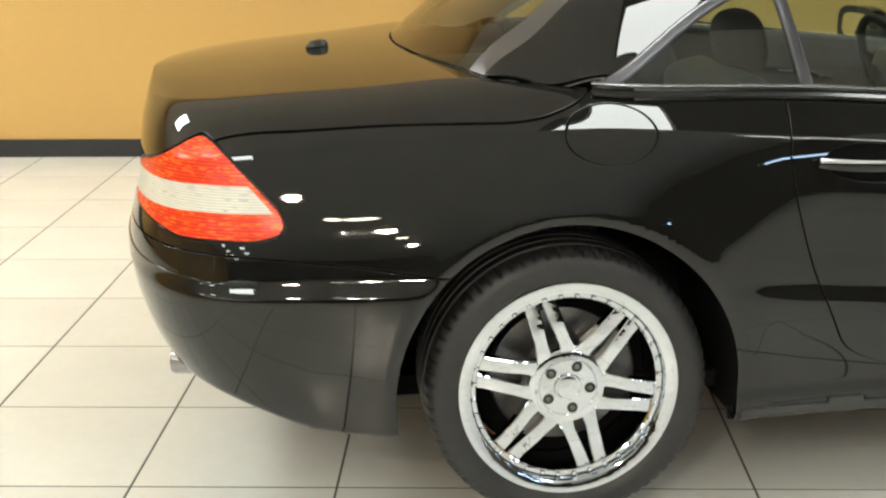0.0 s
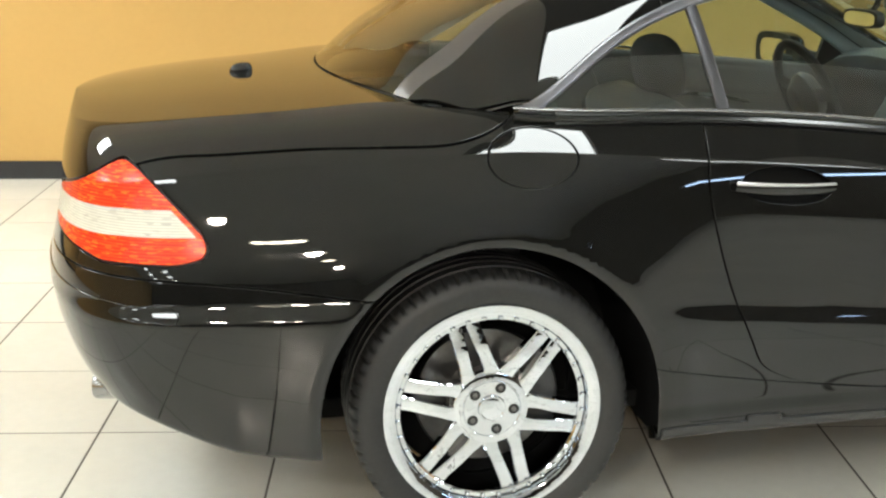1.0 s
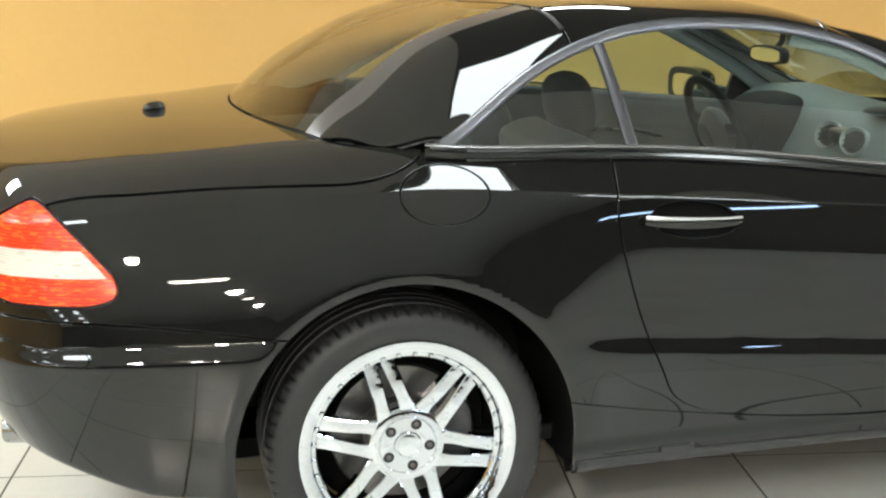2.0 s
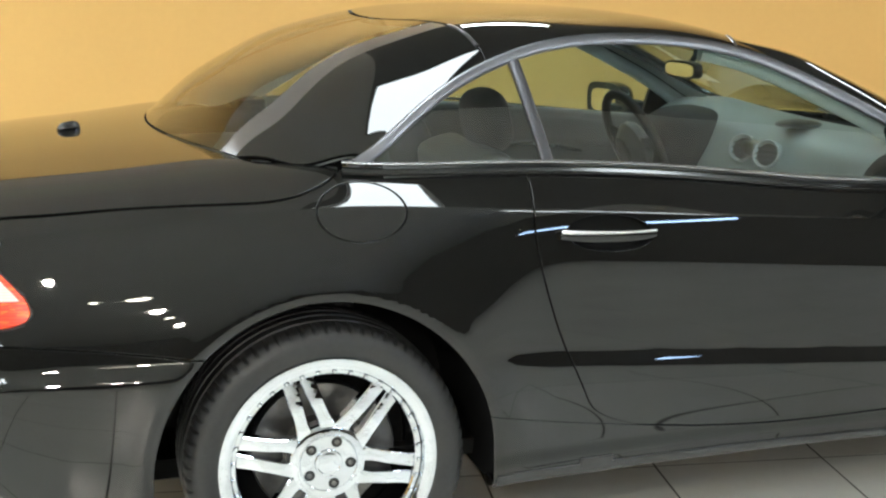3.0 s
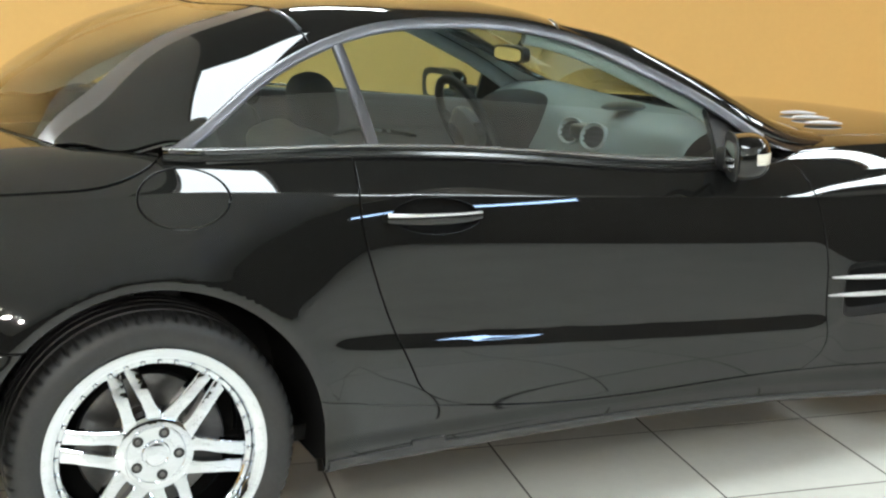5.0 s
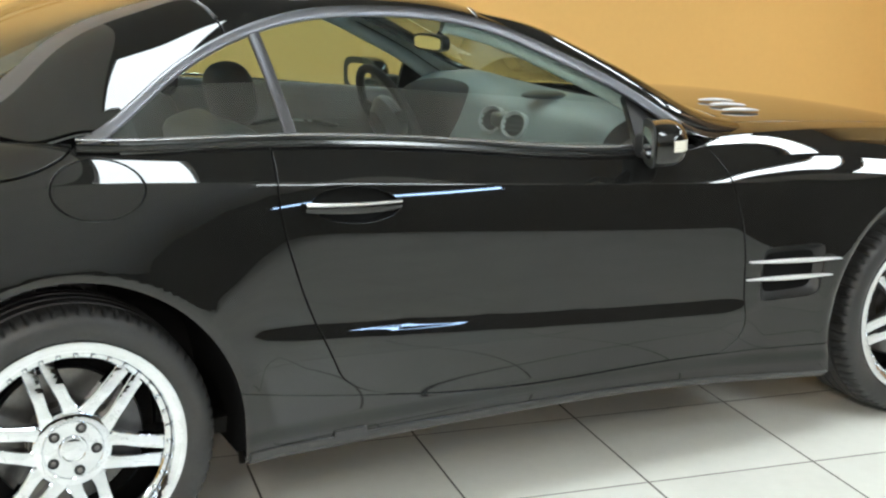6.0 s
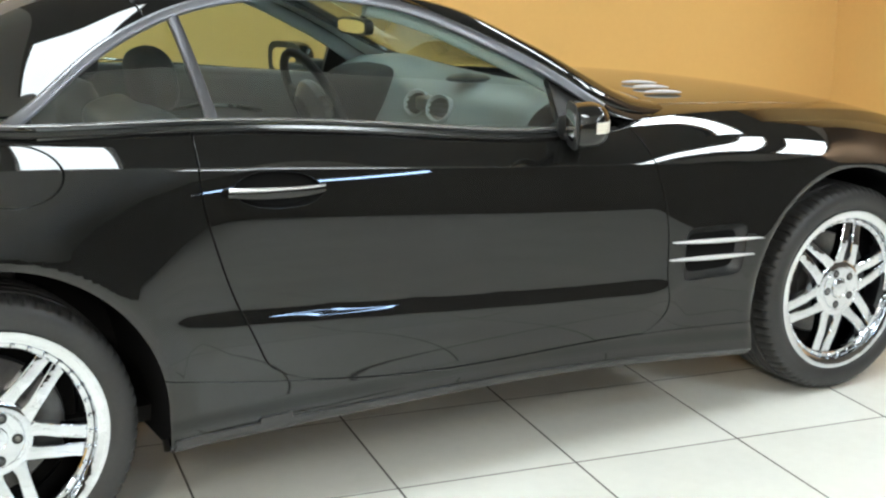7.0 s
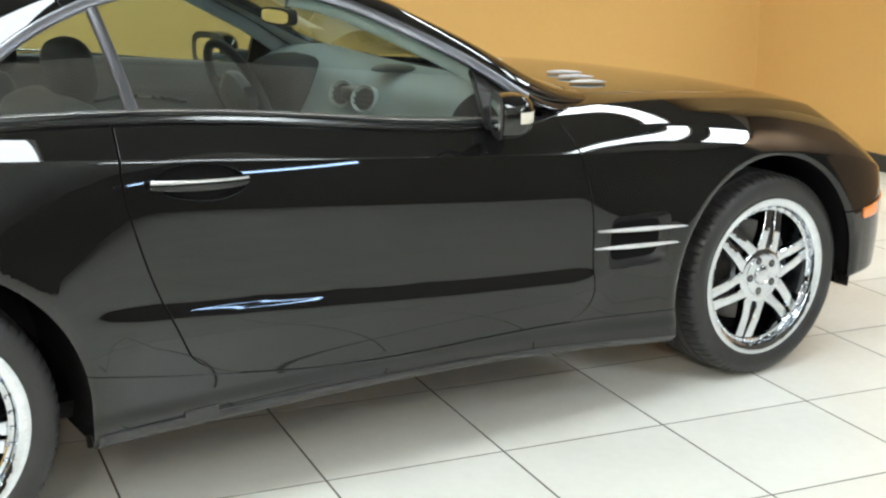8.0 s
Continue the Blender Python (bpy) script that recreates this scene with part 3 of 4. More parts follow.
def side_glass(x, t):
    """Between the belt (0) and the rail (1)."""
    x, t = np.broadcast_arrays(np.asarray(x, float), np.asarray(t, float))
    zr = RAIL_Z(x) - 0.008
    zb = BELT_Z(x) + 0.012
    wb = TOP_W(x) - 0.012
    h = (zr - zb) * t
    return x + 0, wb - 0.5 * h - 0.45 * h * h, zb + h


def seam_rear(w):
    return -0.30 + 0.34 * w**2 + 18.0 * np.clip(w - 0.64, 0, 1) ** 2


def seam_front(w):
    return 2.02 - 0.10 * w**2


# ---- the car: panels ----
car = tagged(new("car"), "glossy black two-door roadster with chrome twin-spoke wheels on the tiled floor", "car")
G = 0.0031                                        # half of a panel gap

DOOR_REAR = spline((0.30, 0.90), (0.345, 0.80), (0.37, 0.712), (0.45, 0.605), (0.58, 0.548), (0.73, 0.502), (0.83, 0.482), (0.90, 0.483), (1.02, 0.50))
DOOR_FRONT = spline((0.28, 1.60), (0.315, 1.72), (0.345, 1.785), (0.45, 1.822), (0.6, 1.822), (0.75, 1.795), (0.9, 1.765))
SKIRT = spline((0.3, 0.435), (0.5, 0.395), (0.72, 0.362), (0.9, 0.340), (1.6, 0.326), (2.1, 0.300), (2.3, 0.29))
LID = spline((-1.1, 0.62), (-0.92, 0.77), (-0.82, 0.868), (-0.76, 0.896), (-0.6, 0.915), (-0.4, 0.926), (-0.18, 0.931), (-0.07, 0.938), (0.0, 0.958), (0.05, 0.985), (0.1, 1.03))
BUMPER = spline((-1.1, 0.675), (-0.85, 0.668), (-0.61, 0.655), (-0.45, 0.638), (-0.27, 0.612))


def arch(k, gap=0.0):
    cx, cz, r = ARCH_R[k]
    return lambda x, w, z, u, v: np.hypot(x - cx, np.where(z < cz, 0.55 * (z - cz), z - cz)) - r - gap


def lamp_field(x, w, z, u, v):
    """Inside the rear lamp's outline."""
    edge = (0.790 - x * 0 - ((x + 0.66) * 0.717 + (z - 0.790) * 0.697)) - 0.790
    top = 0.914 - 0.62 * np.clip(-0.79 - x, 0, 1) - z
    low = z - 0.693 - 0.9 * np.clip(x + 0.70, 0, 1) ** 1.6 - 0.25 * np.clip(-0.85 - x, 0, 1)
    inner = w - 0.42
    k = 0.016
    e = np.stack([edge, top, low, inner, 0.06 + 0 * x], 0)
    return -k * np.log(np.exp(-e / k).sum(0))


def flap_field(x, w, z, u, v):
    return 0.097 - np.hypot(x - 0.086, (z - 0.9035) * 1.62)


def bowl_field(x, w, z, u, v):
    """Inside the hollow behind the door handle."""
    q = ((x - 0.668) / 0.112) ** 2 + ((z - 0.829 + 0.07 * (x - 0.668)) / 0.043) ** 2
    return 0.04 * (1 - q)


def vent_field(x, w, z, u, v):
    """Inside the side vent's hollow."""
    left = (x - 1.878 - 0.10 * (z - 0.50)) * 0.97
    right = (2.100 - x + 0.16 * (z - 0.53)) * 0.9
    e = np.stack([left, right, 0.603 - 0.02 * (x - 1.9) - z, z - 0.452], 0)
    return -0.012 * np.log(np.exp(-e / 0.012).sum(0))


def hollow(field, depth):
    def surf(a, v):
        x, w, z = body(a, v)
        return x, w - depth * np.clip(field(x, w, z, a, v) / 0.03, 0, 1) ** 0.7, z
    return surf


def grid_a(a0, a1, n):
    return np.linspace(a0, a1, n)


V_ALL = np.concatenate([np.linspace(0, 0.985, 60), [0.994, 1.0, 1.03], np.linspace(1.07, 2, 17)])
V_DECK = np.concatenate([np.linspace(0.6, 1, 21)[:-1], np.linspace(1, 2, 17), np.linspace(2, 3, 25)[1:]])
A_REAR = np.concatenate([np.linspace(XR - 0.62, XR, 56), np.linspace(XR, 0.62, 76)[1:]])

for side in (-1, 1):
    patch("rear_fender", body, np.concatenate([A_REAR, np.linspace(0.62, 0.95, 24)[1:]]), V_ALL, [
        arch(0), lambda x, w, z, u, v: DOOR_REAR(z) - x - G,
        lambda x, w, z, u, v: np.where(x > 0.2, z - SKIRT(x) - 0.0015, 1), lambda x, w, z, u, v: np.where(x < -0.1, z - BUMPER(x) - G, 1),
        lambda x, w, z, u, v: LID(x) - z - G, lambda x, w, z, u, v: -lamp_field(x, w, z, u, v) - 0.004,
        lambda x, w, z, u, v: -flap_field(x, w, z, u, v) - 0.0065, lambda x, w, z, u, v: w - 0.30],
        PAINT, car, side=side, depth=0.03)
    patch("fuel_flap", body, grid_a(-0.06, 0.22, 40), np.concatenate([np.linspace(0.8, 0.985, 16), [0.994, 1.0, 1.03], np.linspace(1.06, 2, 34)]), [lambda x, w, z, u, v: flap_field(x, w, z, u, v) - 0.001], PAINT, car, side=side, depth=0.012, lift=0.0015, bevel=0.009)
    patch("rear_bumper", body, A_REAR, np.linspace(0, 1, 61), [arch(0), lambda x, w, z, u, v: BUMPER(x) - z - G, lambda x, w, z, u, v: -0.2 - x], PAINT, car, side=side, depth=0.03)
    patch("rub_strip", body, A_REAR, np.linspace(0.3, 1, 90), [
        lambda x, w, z, u, v: 0.0185 - np.hypot(np.clip(x + 0.71, 0, 1), z - 0.588 - 0.10 * np.clip(-0.80 - x, 0, 1))], PAINT, car, side=side, depth=0.012, lift=0.003, label="black bumper rub strip")
    # Raised paler strip: the floor mirrored in the sill is put into its colour.
    patch("skirt_strip", body, grid_a(0.3, 2.2, 150), np.linspace(0.0, 0.3, 60), [
        arch(0, 0.01), arch(1, 0.01), lambda x, w, z, u, v: z - SILL(x) - 0.006, lambda x, w, z, u, v: SILL(x) + 0.040 - 0.008 * np.clip(x - 0.4, 0, 2) - z], SKIRT_GREY, car, side=side, depth=0.010, lift=0.0055, label="paler lower skirt strip, the mirrored floor put into its grey")
    patch("jack_cover", body, grid_a(0.60, 0.68, 10), np.linspace(0.0, 0.3, 30), [
        lambda x, w, z, u, v: z - SILL(x) - 0.003, lambda x, w, z, u, v: SILL(x) + 0.052 - z], SKIRT_GREY, car, side=side, depth=0.010, lift=0.0063)
    patch("side_skirt", body, grid_a(0.2, 2.4, 150), np.linspace(0, 0.4, 64), [arch(0), arch(1), lambda x, w, z, u, v: SKIRT(x) - z - 0.0015], PAINT, car, side=side, depth=0.03)
    door = patch("door", body, grid_a(0.44, 1.86, 110), V_ALL, [
        lambda x, w, z, u, v: x - DOOR_REAR(z) - G, lambda x, w, z, u, v: DOOR_FRONT(z) - x - G, lambda x, w, z, u, v: z - SKIRT(x) - 0.0035,
        lambda x, w, z, u, v: -bowl_field(x, w, z, u, v) - 0.001], PAINT, car, side=side, depth=0.02)
    fender = patch("front_fender", body, np.concatenate([np.linspace(1.55, XF, 100), np.linspace(XF, XF + 0.68, 50)[1:]]), np.concatenate([V_ALL, np.linspace(2, 2.6, 14)[1:]]), [
        arch(1), lambda x, w, z, u, v: x - DOOR_FRONT(np.minimum(z, 0.9)) - G, lambda x, w, z, u, v: np.where(x < 2.4, z - SKIRT(x) - 0.0015, 1),
        lambda x, w, z, u, v: np.where(x > 2.6, z - 0.505 - G - 0.1 * np.clip(x - 2.95, 0, 1), 1), lambda x, w, z, u, v: w - 0.60 - G + 0.25 * np.clip(x - 2.6, 0, 1),
        lambda x, w, z, u, v: np.maximum(x - seam_front(w) - G, w - 0.606), lambda x, w, z, u, v: -vent_field(x, w, z, u, v) - 0.001], PAINT, car, side=side, depth=0.012)
    patch("front_bumper", body, np.concatenate([np.linspace(2.5, XF, 24), np.linspace(XF, XF + 0.68, 50)[1:]]), np.linspace(0, 1, 61), [
        arch(1), lambda x, w, z, u, v: 0.505 + 0.1 * np.clip(x - 2.95, 0, 1) - z - G, lambda x, w, z, u, v: x - 2.7], PAINT, car, side=side, depth=0.03)
    patch("trunk_lid", body, A_REAR, V_DECK, [
        lambda x, w, z, u, v: z - LID(x) - G, lambda x, w, z, u, v: seam_rear(w) - x - G, lambda x, w, z, u, v: -lamp_field(x, w, z, u, v) - 0.004], PAINT, car, side=side, depth=0.02)
    patch("hood", body, np.concatenate([np.linspace(1.5, XF, 90), np.linspace(XF, XF + 0.68, 40)[1:]]), np.linspace(1.8, 3, 50), [
        lambda x, w, z, u, v: 0.60 - G - 0.25 * np.clip(x - 2.6, 0, 1) - w, lambda x, w, z, u, v: x - seam_front(w) - G], PAINT, car, side=side, depth=0.02)
    lens = patch("tail_light", body, A_REAR[:80], np.linspace(0.3, 2.0, 90), [lamp_field], BLACK, car, side=side, depth=0.02, lift=-0.004, label="red and clear rear lamp")
    for lens_name, mat, lo, hi in (("red_lens", RED, 0.808, 1.1), ("clear_lens", CLEAR, 0.752, 0.806), ("red_lens", RED, 0.5, 0.750)):
        band = lambda x, w, z, u, v, lo=lo, hi=hi: np.minimum(z - lo + 0.05 * np.clip(-0.8 - x, 0, 1), hi - 0.05 * np.clip(-0.8 - x, 0, 1) - z)
        patch(lens_name, body, A_REAR[:80], np.linspace(0.3, 2.0, 110), [lambda x, w, z, u, v, inset=0.013 if lens_name == "clear_lens" else 0.004: lamp_field(x, w, z, u, v) - inset, band], mat, lens, side=side, depth=0.01, lift=0.003)
    patch("red_rim", body, A_REAR[:80], np.linspace(0.3, 2.0, 110), [lambda x, w, z, u, v: lamp_field(x, w, z, u, v) - 0.004, lambda x, w, z, u, v: 0.0125 - lamp_field(x, w, z, u, v),
        lambda x, w, z, u, v: np.minimum(np.minimum(z - 0.7505, 0.8075 - z), w - 0.6)], RED, lens, side=side, depth=0.01, lift=0.0025)
    # shell
    XS, PS = np.linspace(-0.34, 2.3, 200), np.linspace(0, 1, 40)
    glass_edge = spline((-0.3, 0.68), (-0.14, 0.635), (0.1, 0.56), (0.3, 0.515), (0.5, 0.485))
    joint = lambda w: 0.422 - 0.11 * (1 - (w / 0.58) ** 2)
    header = lambda w: 1.128 + 0.10 * (1 - (w / 0.61) ** 2)
    behind = lambda x, w, z, u, v: x - seam_rear(w) - G
    patch("rear_pillar", shell, XS, PS, [behind, lambda x, w, z, u, v: w - glass_edge(x), lambda x, w, z, u, v: joint(w) - x - G], PAINT, car, side=side, depth=0.015)
    patch("rear_window_seal", shell, XS, PS, [behind, lambda x, w, z, u, v: glass_edge(x) - 0.002 - w, lambda x, w, z, u, v: w - glass_edge(x) + 0.07, lambda x, w, z, u, v: joint(w) - x - G], FRIT, car, side=side, depth=0.01, lift=-0.002)
    patch("rear_window", shell, XS, PS, [behind, lambda x, w, z, u, v: glass_edge(x) - 0.072 - w, lambda x, w, z, u, v: joint(w) - 0.012 - x], GLASS_REAR, car, side=side, depth=0.005).visible_shadow = False
    patch("roof_panel", shell, XS, PS, [lambda x, w, z, u, v: x - joint(w) - G, lambda x, w, z, u, v: header(w) - x - G], PAINT, car, side=side, depth=0.02)
    pillar_w = spline((1.0, 0.54), (1.2, 0.575), (1.5, 0.630), (1.75, 0.645), (1.9, 0.610), (2.05, 0.54))
    patch("windshield_frame", shell, XS, PS, [lambda x, w, z, u, v: x - header(w) - G, lambda x, w, z, u, v: seam_front(w) - x, lambda x, w, z, u, v: np.maximum(w - pillar_w(x), header(w) + 0.06 - x)], PAINT, car, side=side, depth=0.02)
    patch("windshield", shell, XS, PS, [lambda x, w, z, u, v: x - header(w) - 0.06, lambda x, w, z, u, v: seam_front(w) - x - 0.02, lambda x, w, z, u, v: pillar_w(x) - w], GLASS, car, side=side, depth=0.005, lift=-0.003).visible_shadow = False
    pil, across, thick = [], [], []
    for x in np.linspace(1.12, 1.97, 26):
        wp = float(RAIL_W(x)) - 0.050
        pz = float(shell(np.array(x), np.array(math.acos(wp / float(RAIL_W(x))) * 2 / math.pi))[2])
        grow = float(step(x, 1.12, 1.34)) * (1 - 0.35 * float(step(x, 1.75, 1.97)))
        pil.append((x, side * wp, pz - 0.006))
        across.append(0.012 + 0.036 * grow)
        thick.append(0.004 + 0.019 * grow)
    part("windshield_pillar", sweep(pil, thick, across, [(0, side * 0.45, 0.9)] * 26, 20, 0.85), PAINT, car)
    # side windows
    XW, TW = np.linspace(0.05, 1.72, 140), np.linspace(0, 1, 30)
    div = lambda x, t: x - (0.553 - 0.04 * t)
    tall = lambda x, w, z, u, v: RAIL_Z(x) - BELT_Z(x) - 0.03
    patch("quarter_window", side_glass, XW, TW, [tall, lambda x, w, z, u, v: -div(x, v) - 0.008], GLASS, car, side=side, depth=0.004).visible_shadow = False
    patch("door_window", side_glass, XW, TW, [tall, lambda x, w, z, u, v: div(x, v) - 0.008, lambda x, w, z, u, v: 1.535 - x], GLASS, door, side=side, depth=0.004).visible_shadow = False
    patch("mirror_base", side_glass, XW, TW, [lambda x, w, z, u, v: x - 1.537, lambda x, w, z, u, v: RAIL_Z(x) - BELT_Z(x) - 0.005], BLACK, door, side=side, depth=0.02, lift=0.004)
    rail_x = np.linspace(0.075, 1.69, 70)
    rail = [(x, side * (RAIL_W(x) + 0.004), RAIL_Z(x) + 0.002) for x in rail_x]
    part("window_frame", sweep(rail, 0.0145, 0.006, [(0, -side * 0.45, 1)] * 70, 12, 0.5), SATIN, car, "satin grey window frame")
    belt_x = np.linspace(0.06, 1.62, 50)
    part("belt_trim", sweep([(x, side * (TOP_W(x) + 0.006), BELT_Z(x) + 0.017) for x in belt_x], 0.0045, 0.008, [(0, 0, 1)] * 50, 12, 1.0), POLISHED, car, "polished belt trim")
    part("belt_seal", sweep([(x, side * (TOP_W(x) + 0.009), BELT_Z(x) - 0.001) for x in belt_x], 0.010, 0.019, [(0, 0, 1)] * 50, 10, 0.7), SEAL, car)
    for jx, wa, mat in ((joint, 0.605, SATIN), (header, 0.61, SATIN)):
        line = []
        for k in range(14):
            w_ = wa - 0.035 * k
            x_ = float(jx(w_))
            pw, pz = [float(q) for q in shell(np.array(x_), np.array(0.0))[1:]]
            f_ = math.acos(min(1.0, w_ / pw)) / (math.pi / 2)
            X_, W_, Z_ = shell(np.array(x_), np.array(f_))
            line.append((x_, side * float(W_), float(Z_) - 0.001))
        part("roof_seal", sweep(line[:4], 0.006, 0.004, [(1, 0, 0)] * 4, 8), mat, car)
    zz = np.linspace(0, 1, 12)
    bar = []
    for t in zz:
        xd = 0.553 - 0.04 * t
        X_, W_, Z_ = side_glass(np.array(xd), np.array(t))
        bar.append((float(X_), side * (float(W_) + 0.003), float(Z_)))
    part("window_divider", sweep(bar, 0.015, 0.006, [(1, 0, 0)] * 12, 12, 0.5), SATIN_DARK, car)
    patch("handle_bowl", hollow(bowl_field, 0.055), grid_a(0.54, 0.80, 54), np.linspace(0.72, 1.05, 44), [bowl_field], PAINT, door, side=side, depth=0)
    px = np.linspace(0.540, 0.775, 24)
    pull = [(x, side * (0.888 + 0.024 * math.sin(math.pi * (x - 0.532) / 0.25) ** 0.5), 0.829 - 0.04 * (x - 0.65)) for x in px]
    wide = [0.0145 * (0.45 + 0.55 * math.sin(math.pi * (i + 1) / 25) ** 0.5) for i in range(24)]
    handle = part("door_handle", sweep(pull, wide, 0.008, [(0, 0, 1)] * 24, 12, 0.8), PAINT, door, "black pull handle with a chrome strip")
    part("chrome_strip", sweep([(x, y + side * 0.0055, z + 0.0095) for x, y, z in pull], [0.0046 - 0.0001 * i for i in range(24)], 0.005, [(0, 0, 1)] * 24, 8), SATIN_BRIGHT, handle)
    vent = patch("side_vent", hollow(vent_field, 0.03), grid_a(1.82, 2.2, 60), np.linspace(0.3, 0.8, 60), [vent_field], BLACK, fender, side=side, depth=0)
    for (xa, za), (xb, zb) in (((1.834, 0.570), (2.155, 0.552)), ((1.824, 0.521), (2.125, 0.507))):
        fin, half = [], []
        for i in range(21):
            t = i / 20
            x, z = xa + (xb - xa) * t, za + (zb - za) * t
            wv = float(body(np.array(x), np.array(0.55))[1])
            fin.append((x, side * (wv + 0.002 + 0.006 * math.sin(math.pi * t)), z))
            half.append(0.0012 + 0.0050 * math.sin(math.pi * t) ** 0.8)
        part("vent_fin", sweep(fin, half, 0.010, [(0, 0, 1)] * 21, 10, 0.8), FIN, vent, "silver vent fin")
    patch("side_marker", body, np.linspace(2.90, 3.4, 76), np.linspace(0.3, 1, 70), [
        lambda x, w, z, u, v: np.minimum(np.minimum(x - 2.965, 3.20 - x), np.minimum(z - 0.474 - 0.06 * np.maximum(2.99 - x, 0) - 0.03 * (x - 3.03), 0.508 + 0.07 * (x - 3.03) - z)) + 0 * w], AMBER, car, side=side, depth=0.01, lift=0.005, label="amber side marker lamp")
    # dark structure behind the skin, wheel housings, lining of the roof
    patch("inner_shell", body, np.linspace(XR - 0.6, XF + 0.66, 160), np.linspace(0.02, 2, 50), [arch(0, 0.0), arch(1, 0.0)], DARK, car, side=side, depth=0, lift=-0.022)
    patch("deck_support", body, np.linspace(XR - 0.6, 0.2, 40), np.linspace(1.6, 3, 30), [lambda x, w, z, u, v: seam_rear(w) + 0.03 - x], DARK, car, side=side, depth=0, lift=-0.024)
    patch("engine_bay", body, np.linspace(1.5, XF + 0.66, 60), np.linspace(1.6, 3, 30), [lambda x, w, z, u, v: x - seam_front(w) + 0.04], DARK, car, side=side, depth=0, lift=-0.024)
    patch("cowl", body, np.linspace(1.4, 2.3, 70), np.linspace(1.7, 3, 40), [lambda x, w, z, u, v: x - seam_front(w) + 0.22, lambda x, w, z, u, v: seam_front(w) + 0.02 - x, lambda x, w, z, u, v: x - 1.70, lambda x, w, z, u, v: 0.60 - w], DARK, car, side=side, depth=0, lift=-0.028)
    patch("headliner", shell, np.linspace(-0.1, 1.25, 60), PS, [lambda x, w, z, u, v: x - 0.36 + 0.0 * w, lambda x, w, z, u, v: 1.2 - x], LINING, car, side=side, depth=0, lift=-0.03)
    patch("pillar_lining", shell, np.linspace(1.1, 1.76, 60), PS, [lambda x, w, z, u, v: w - pillar_w(x) + 0.045], LINING, car, side=side, depth=0, lift=-0.028)
    ax = np.linspace(1.05, 1.68, 16)
    part("pillar_trim", sweep([(x, side * (RAIL_W(x) - 0.036), RAIL_Z(x) - 0.008) for x in ax], 0.032, 0.016, [(0.3, 0, 1)] * 16, 12, 0.7), PILLAR_TRIM, car)
    patch("rear_pillar_lining", shell, np.linspace(-0.2, 0.5, 50), PS, [lambda x, w, z, u, v: w - glass_edge(x) + 0.06, behind], LINING, car, side=side, depth=0, lift=-0.028)
    for cx, cz, rad in ARCH_R:
        bm = bmesh.new()
        rings = []
        for k in range(37):
            a = math.pi * (-0.07 + (1.08 if cx < 1 else 1.15) * k / 36)
            rings.append([bm.verts.new((cx + (rad + 0.012) * math.cos(a), side * y, cz + (rad + 0.012) * math.sin(a))) for y in (0.885, 0.80, 0.45)])
        for p, q in zip(rings, rings[1:]):
            for i in range(2):
                bm.faces.new((p[i], p[i + 1], q[i + 1], q[i]))
        bm.faces.new([r[2] for r in rings])
        part("wheel_housing", bm, DARK, car)
    # mirror
    turned = Matrix.Translation((1.452, -0.985, 0.938)) @ Matrix.Rotation(radians(-26), 4, "Z") if side < 0 else Matrix.Translation((1.512, 0.985, 0.924)) @ Matrix.Rotation(radians(9), 4, "Z") @ Matrix.Diagonal((1.0, 1.28, 1.2, 1))
    bm = bmesh.new()
    bmesh.ops.create_uvsphere(bm, u_segments=40, v_segments=24, radius=1)
    for q in bm.verts:
        c = [math.copysign(abs(k) ** e, k) for k, e in zip(q.co, (0.8, 0.75, 0.7))]
        c[0] = max(c[0], -0.45)
        q.co = turned @ Vector((0.062 * c[0], 0.088 * c[1], 0.056 * c[2] + 0.005 * c[0]))
    mirror = part("wing_mirror", bm, PAINT, door, "black wing mirror with a clear indicator")
    part("mirror_bezel", plate(0.090, 0.057, -0.0310, -0.0270, turned), BLACK, mirror)
    part("mirror_glass", plate(0.064, 0.037, -0.0330, -0.0312, turned), MIRROR, mirror)
    lens_bm = bmesh.new()
    bmesh.ops.create_uvsphere(lens_bm, u_segments=40, v_segments=24, radius=1)
    for q in lens_bm.verts:
        c = [math.copysign(abs(k) ** e, k) for k, e in zip(q.co, (0.8, 0.75, 0.7))]
        q.co = Vector((0.0635 * c[0], 0.0895 * c[1], 0.0575 * c[2] + 0.005 * c[0]))
    for co, no in (((0, 0, -0.010), (0, 0, -1)), ((0, 0, 0.018), (0, 0, 1)), ((0.018, 0, 0), (-1, 0, 0)), ((0, side * 0.015, 0), (0, -side, 0))):
        bmesh.ops.bisect_plane(lens_bm, geom=lens_bm.verts[:] + lens_bm.edges[:] + lens_bm.faces[:], plane_co=co, plane_no=no, clear_outer=True)
    bmesh.ops.transform(lens_bm, matrix=turned, verts=lens_bm.verts)
    part("indicator", lens_bm, CLEAR, mirror, "clear indicator lens")
    part("mirror_foot", box(1.50, min(side * 0.79, side * 0.90), 0.872, 1.585, max(side * 0.79, side * 0.90), 0.935, 0.02), BLACK, mirror)
    part("mirror_arm", sweep([(1.47, side * 0.93, 0.905), (1.53, side * 0.86, 0.903), (1.60, side * 0.79, 0.905)], 0.014, 0.03, [(0, 0, 1)] * 3, 10), BLACK, mirror)

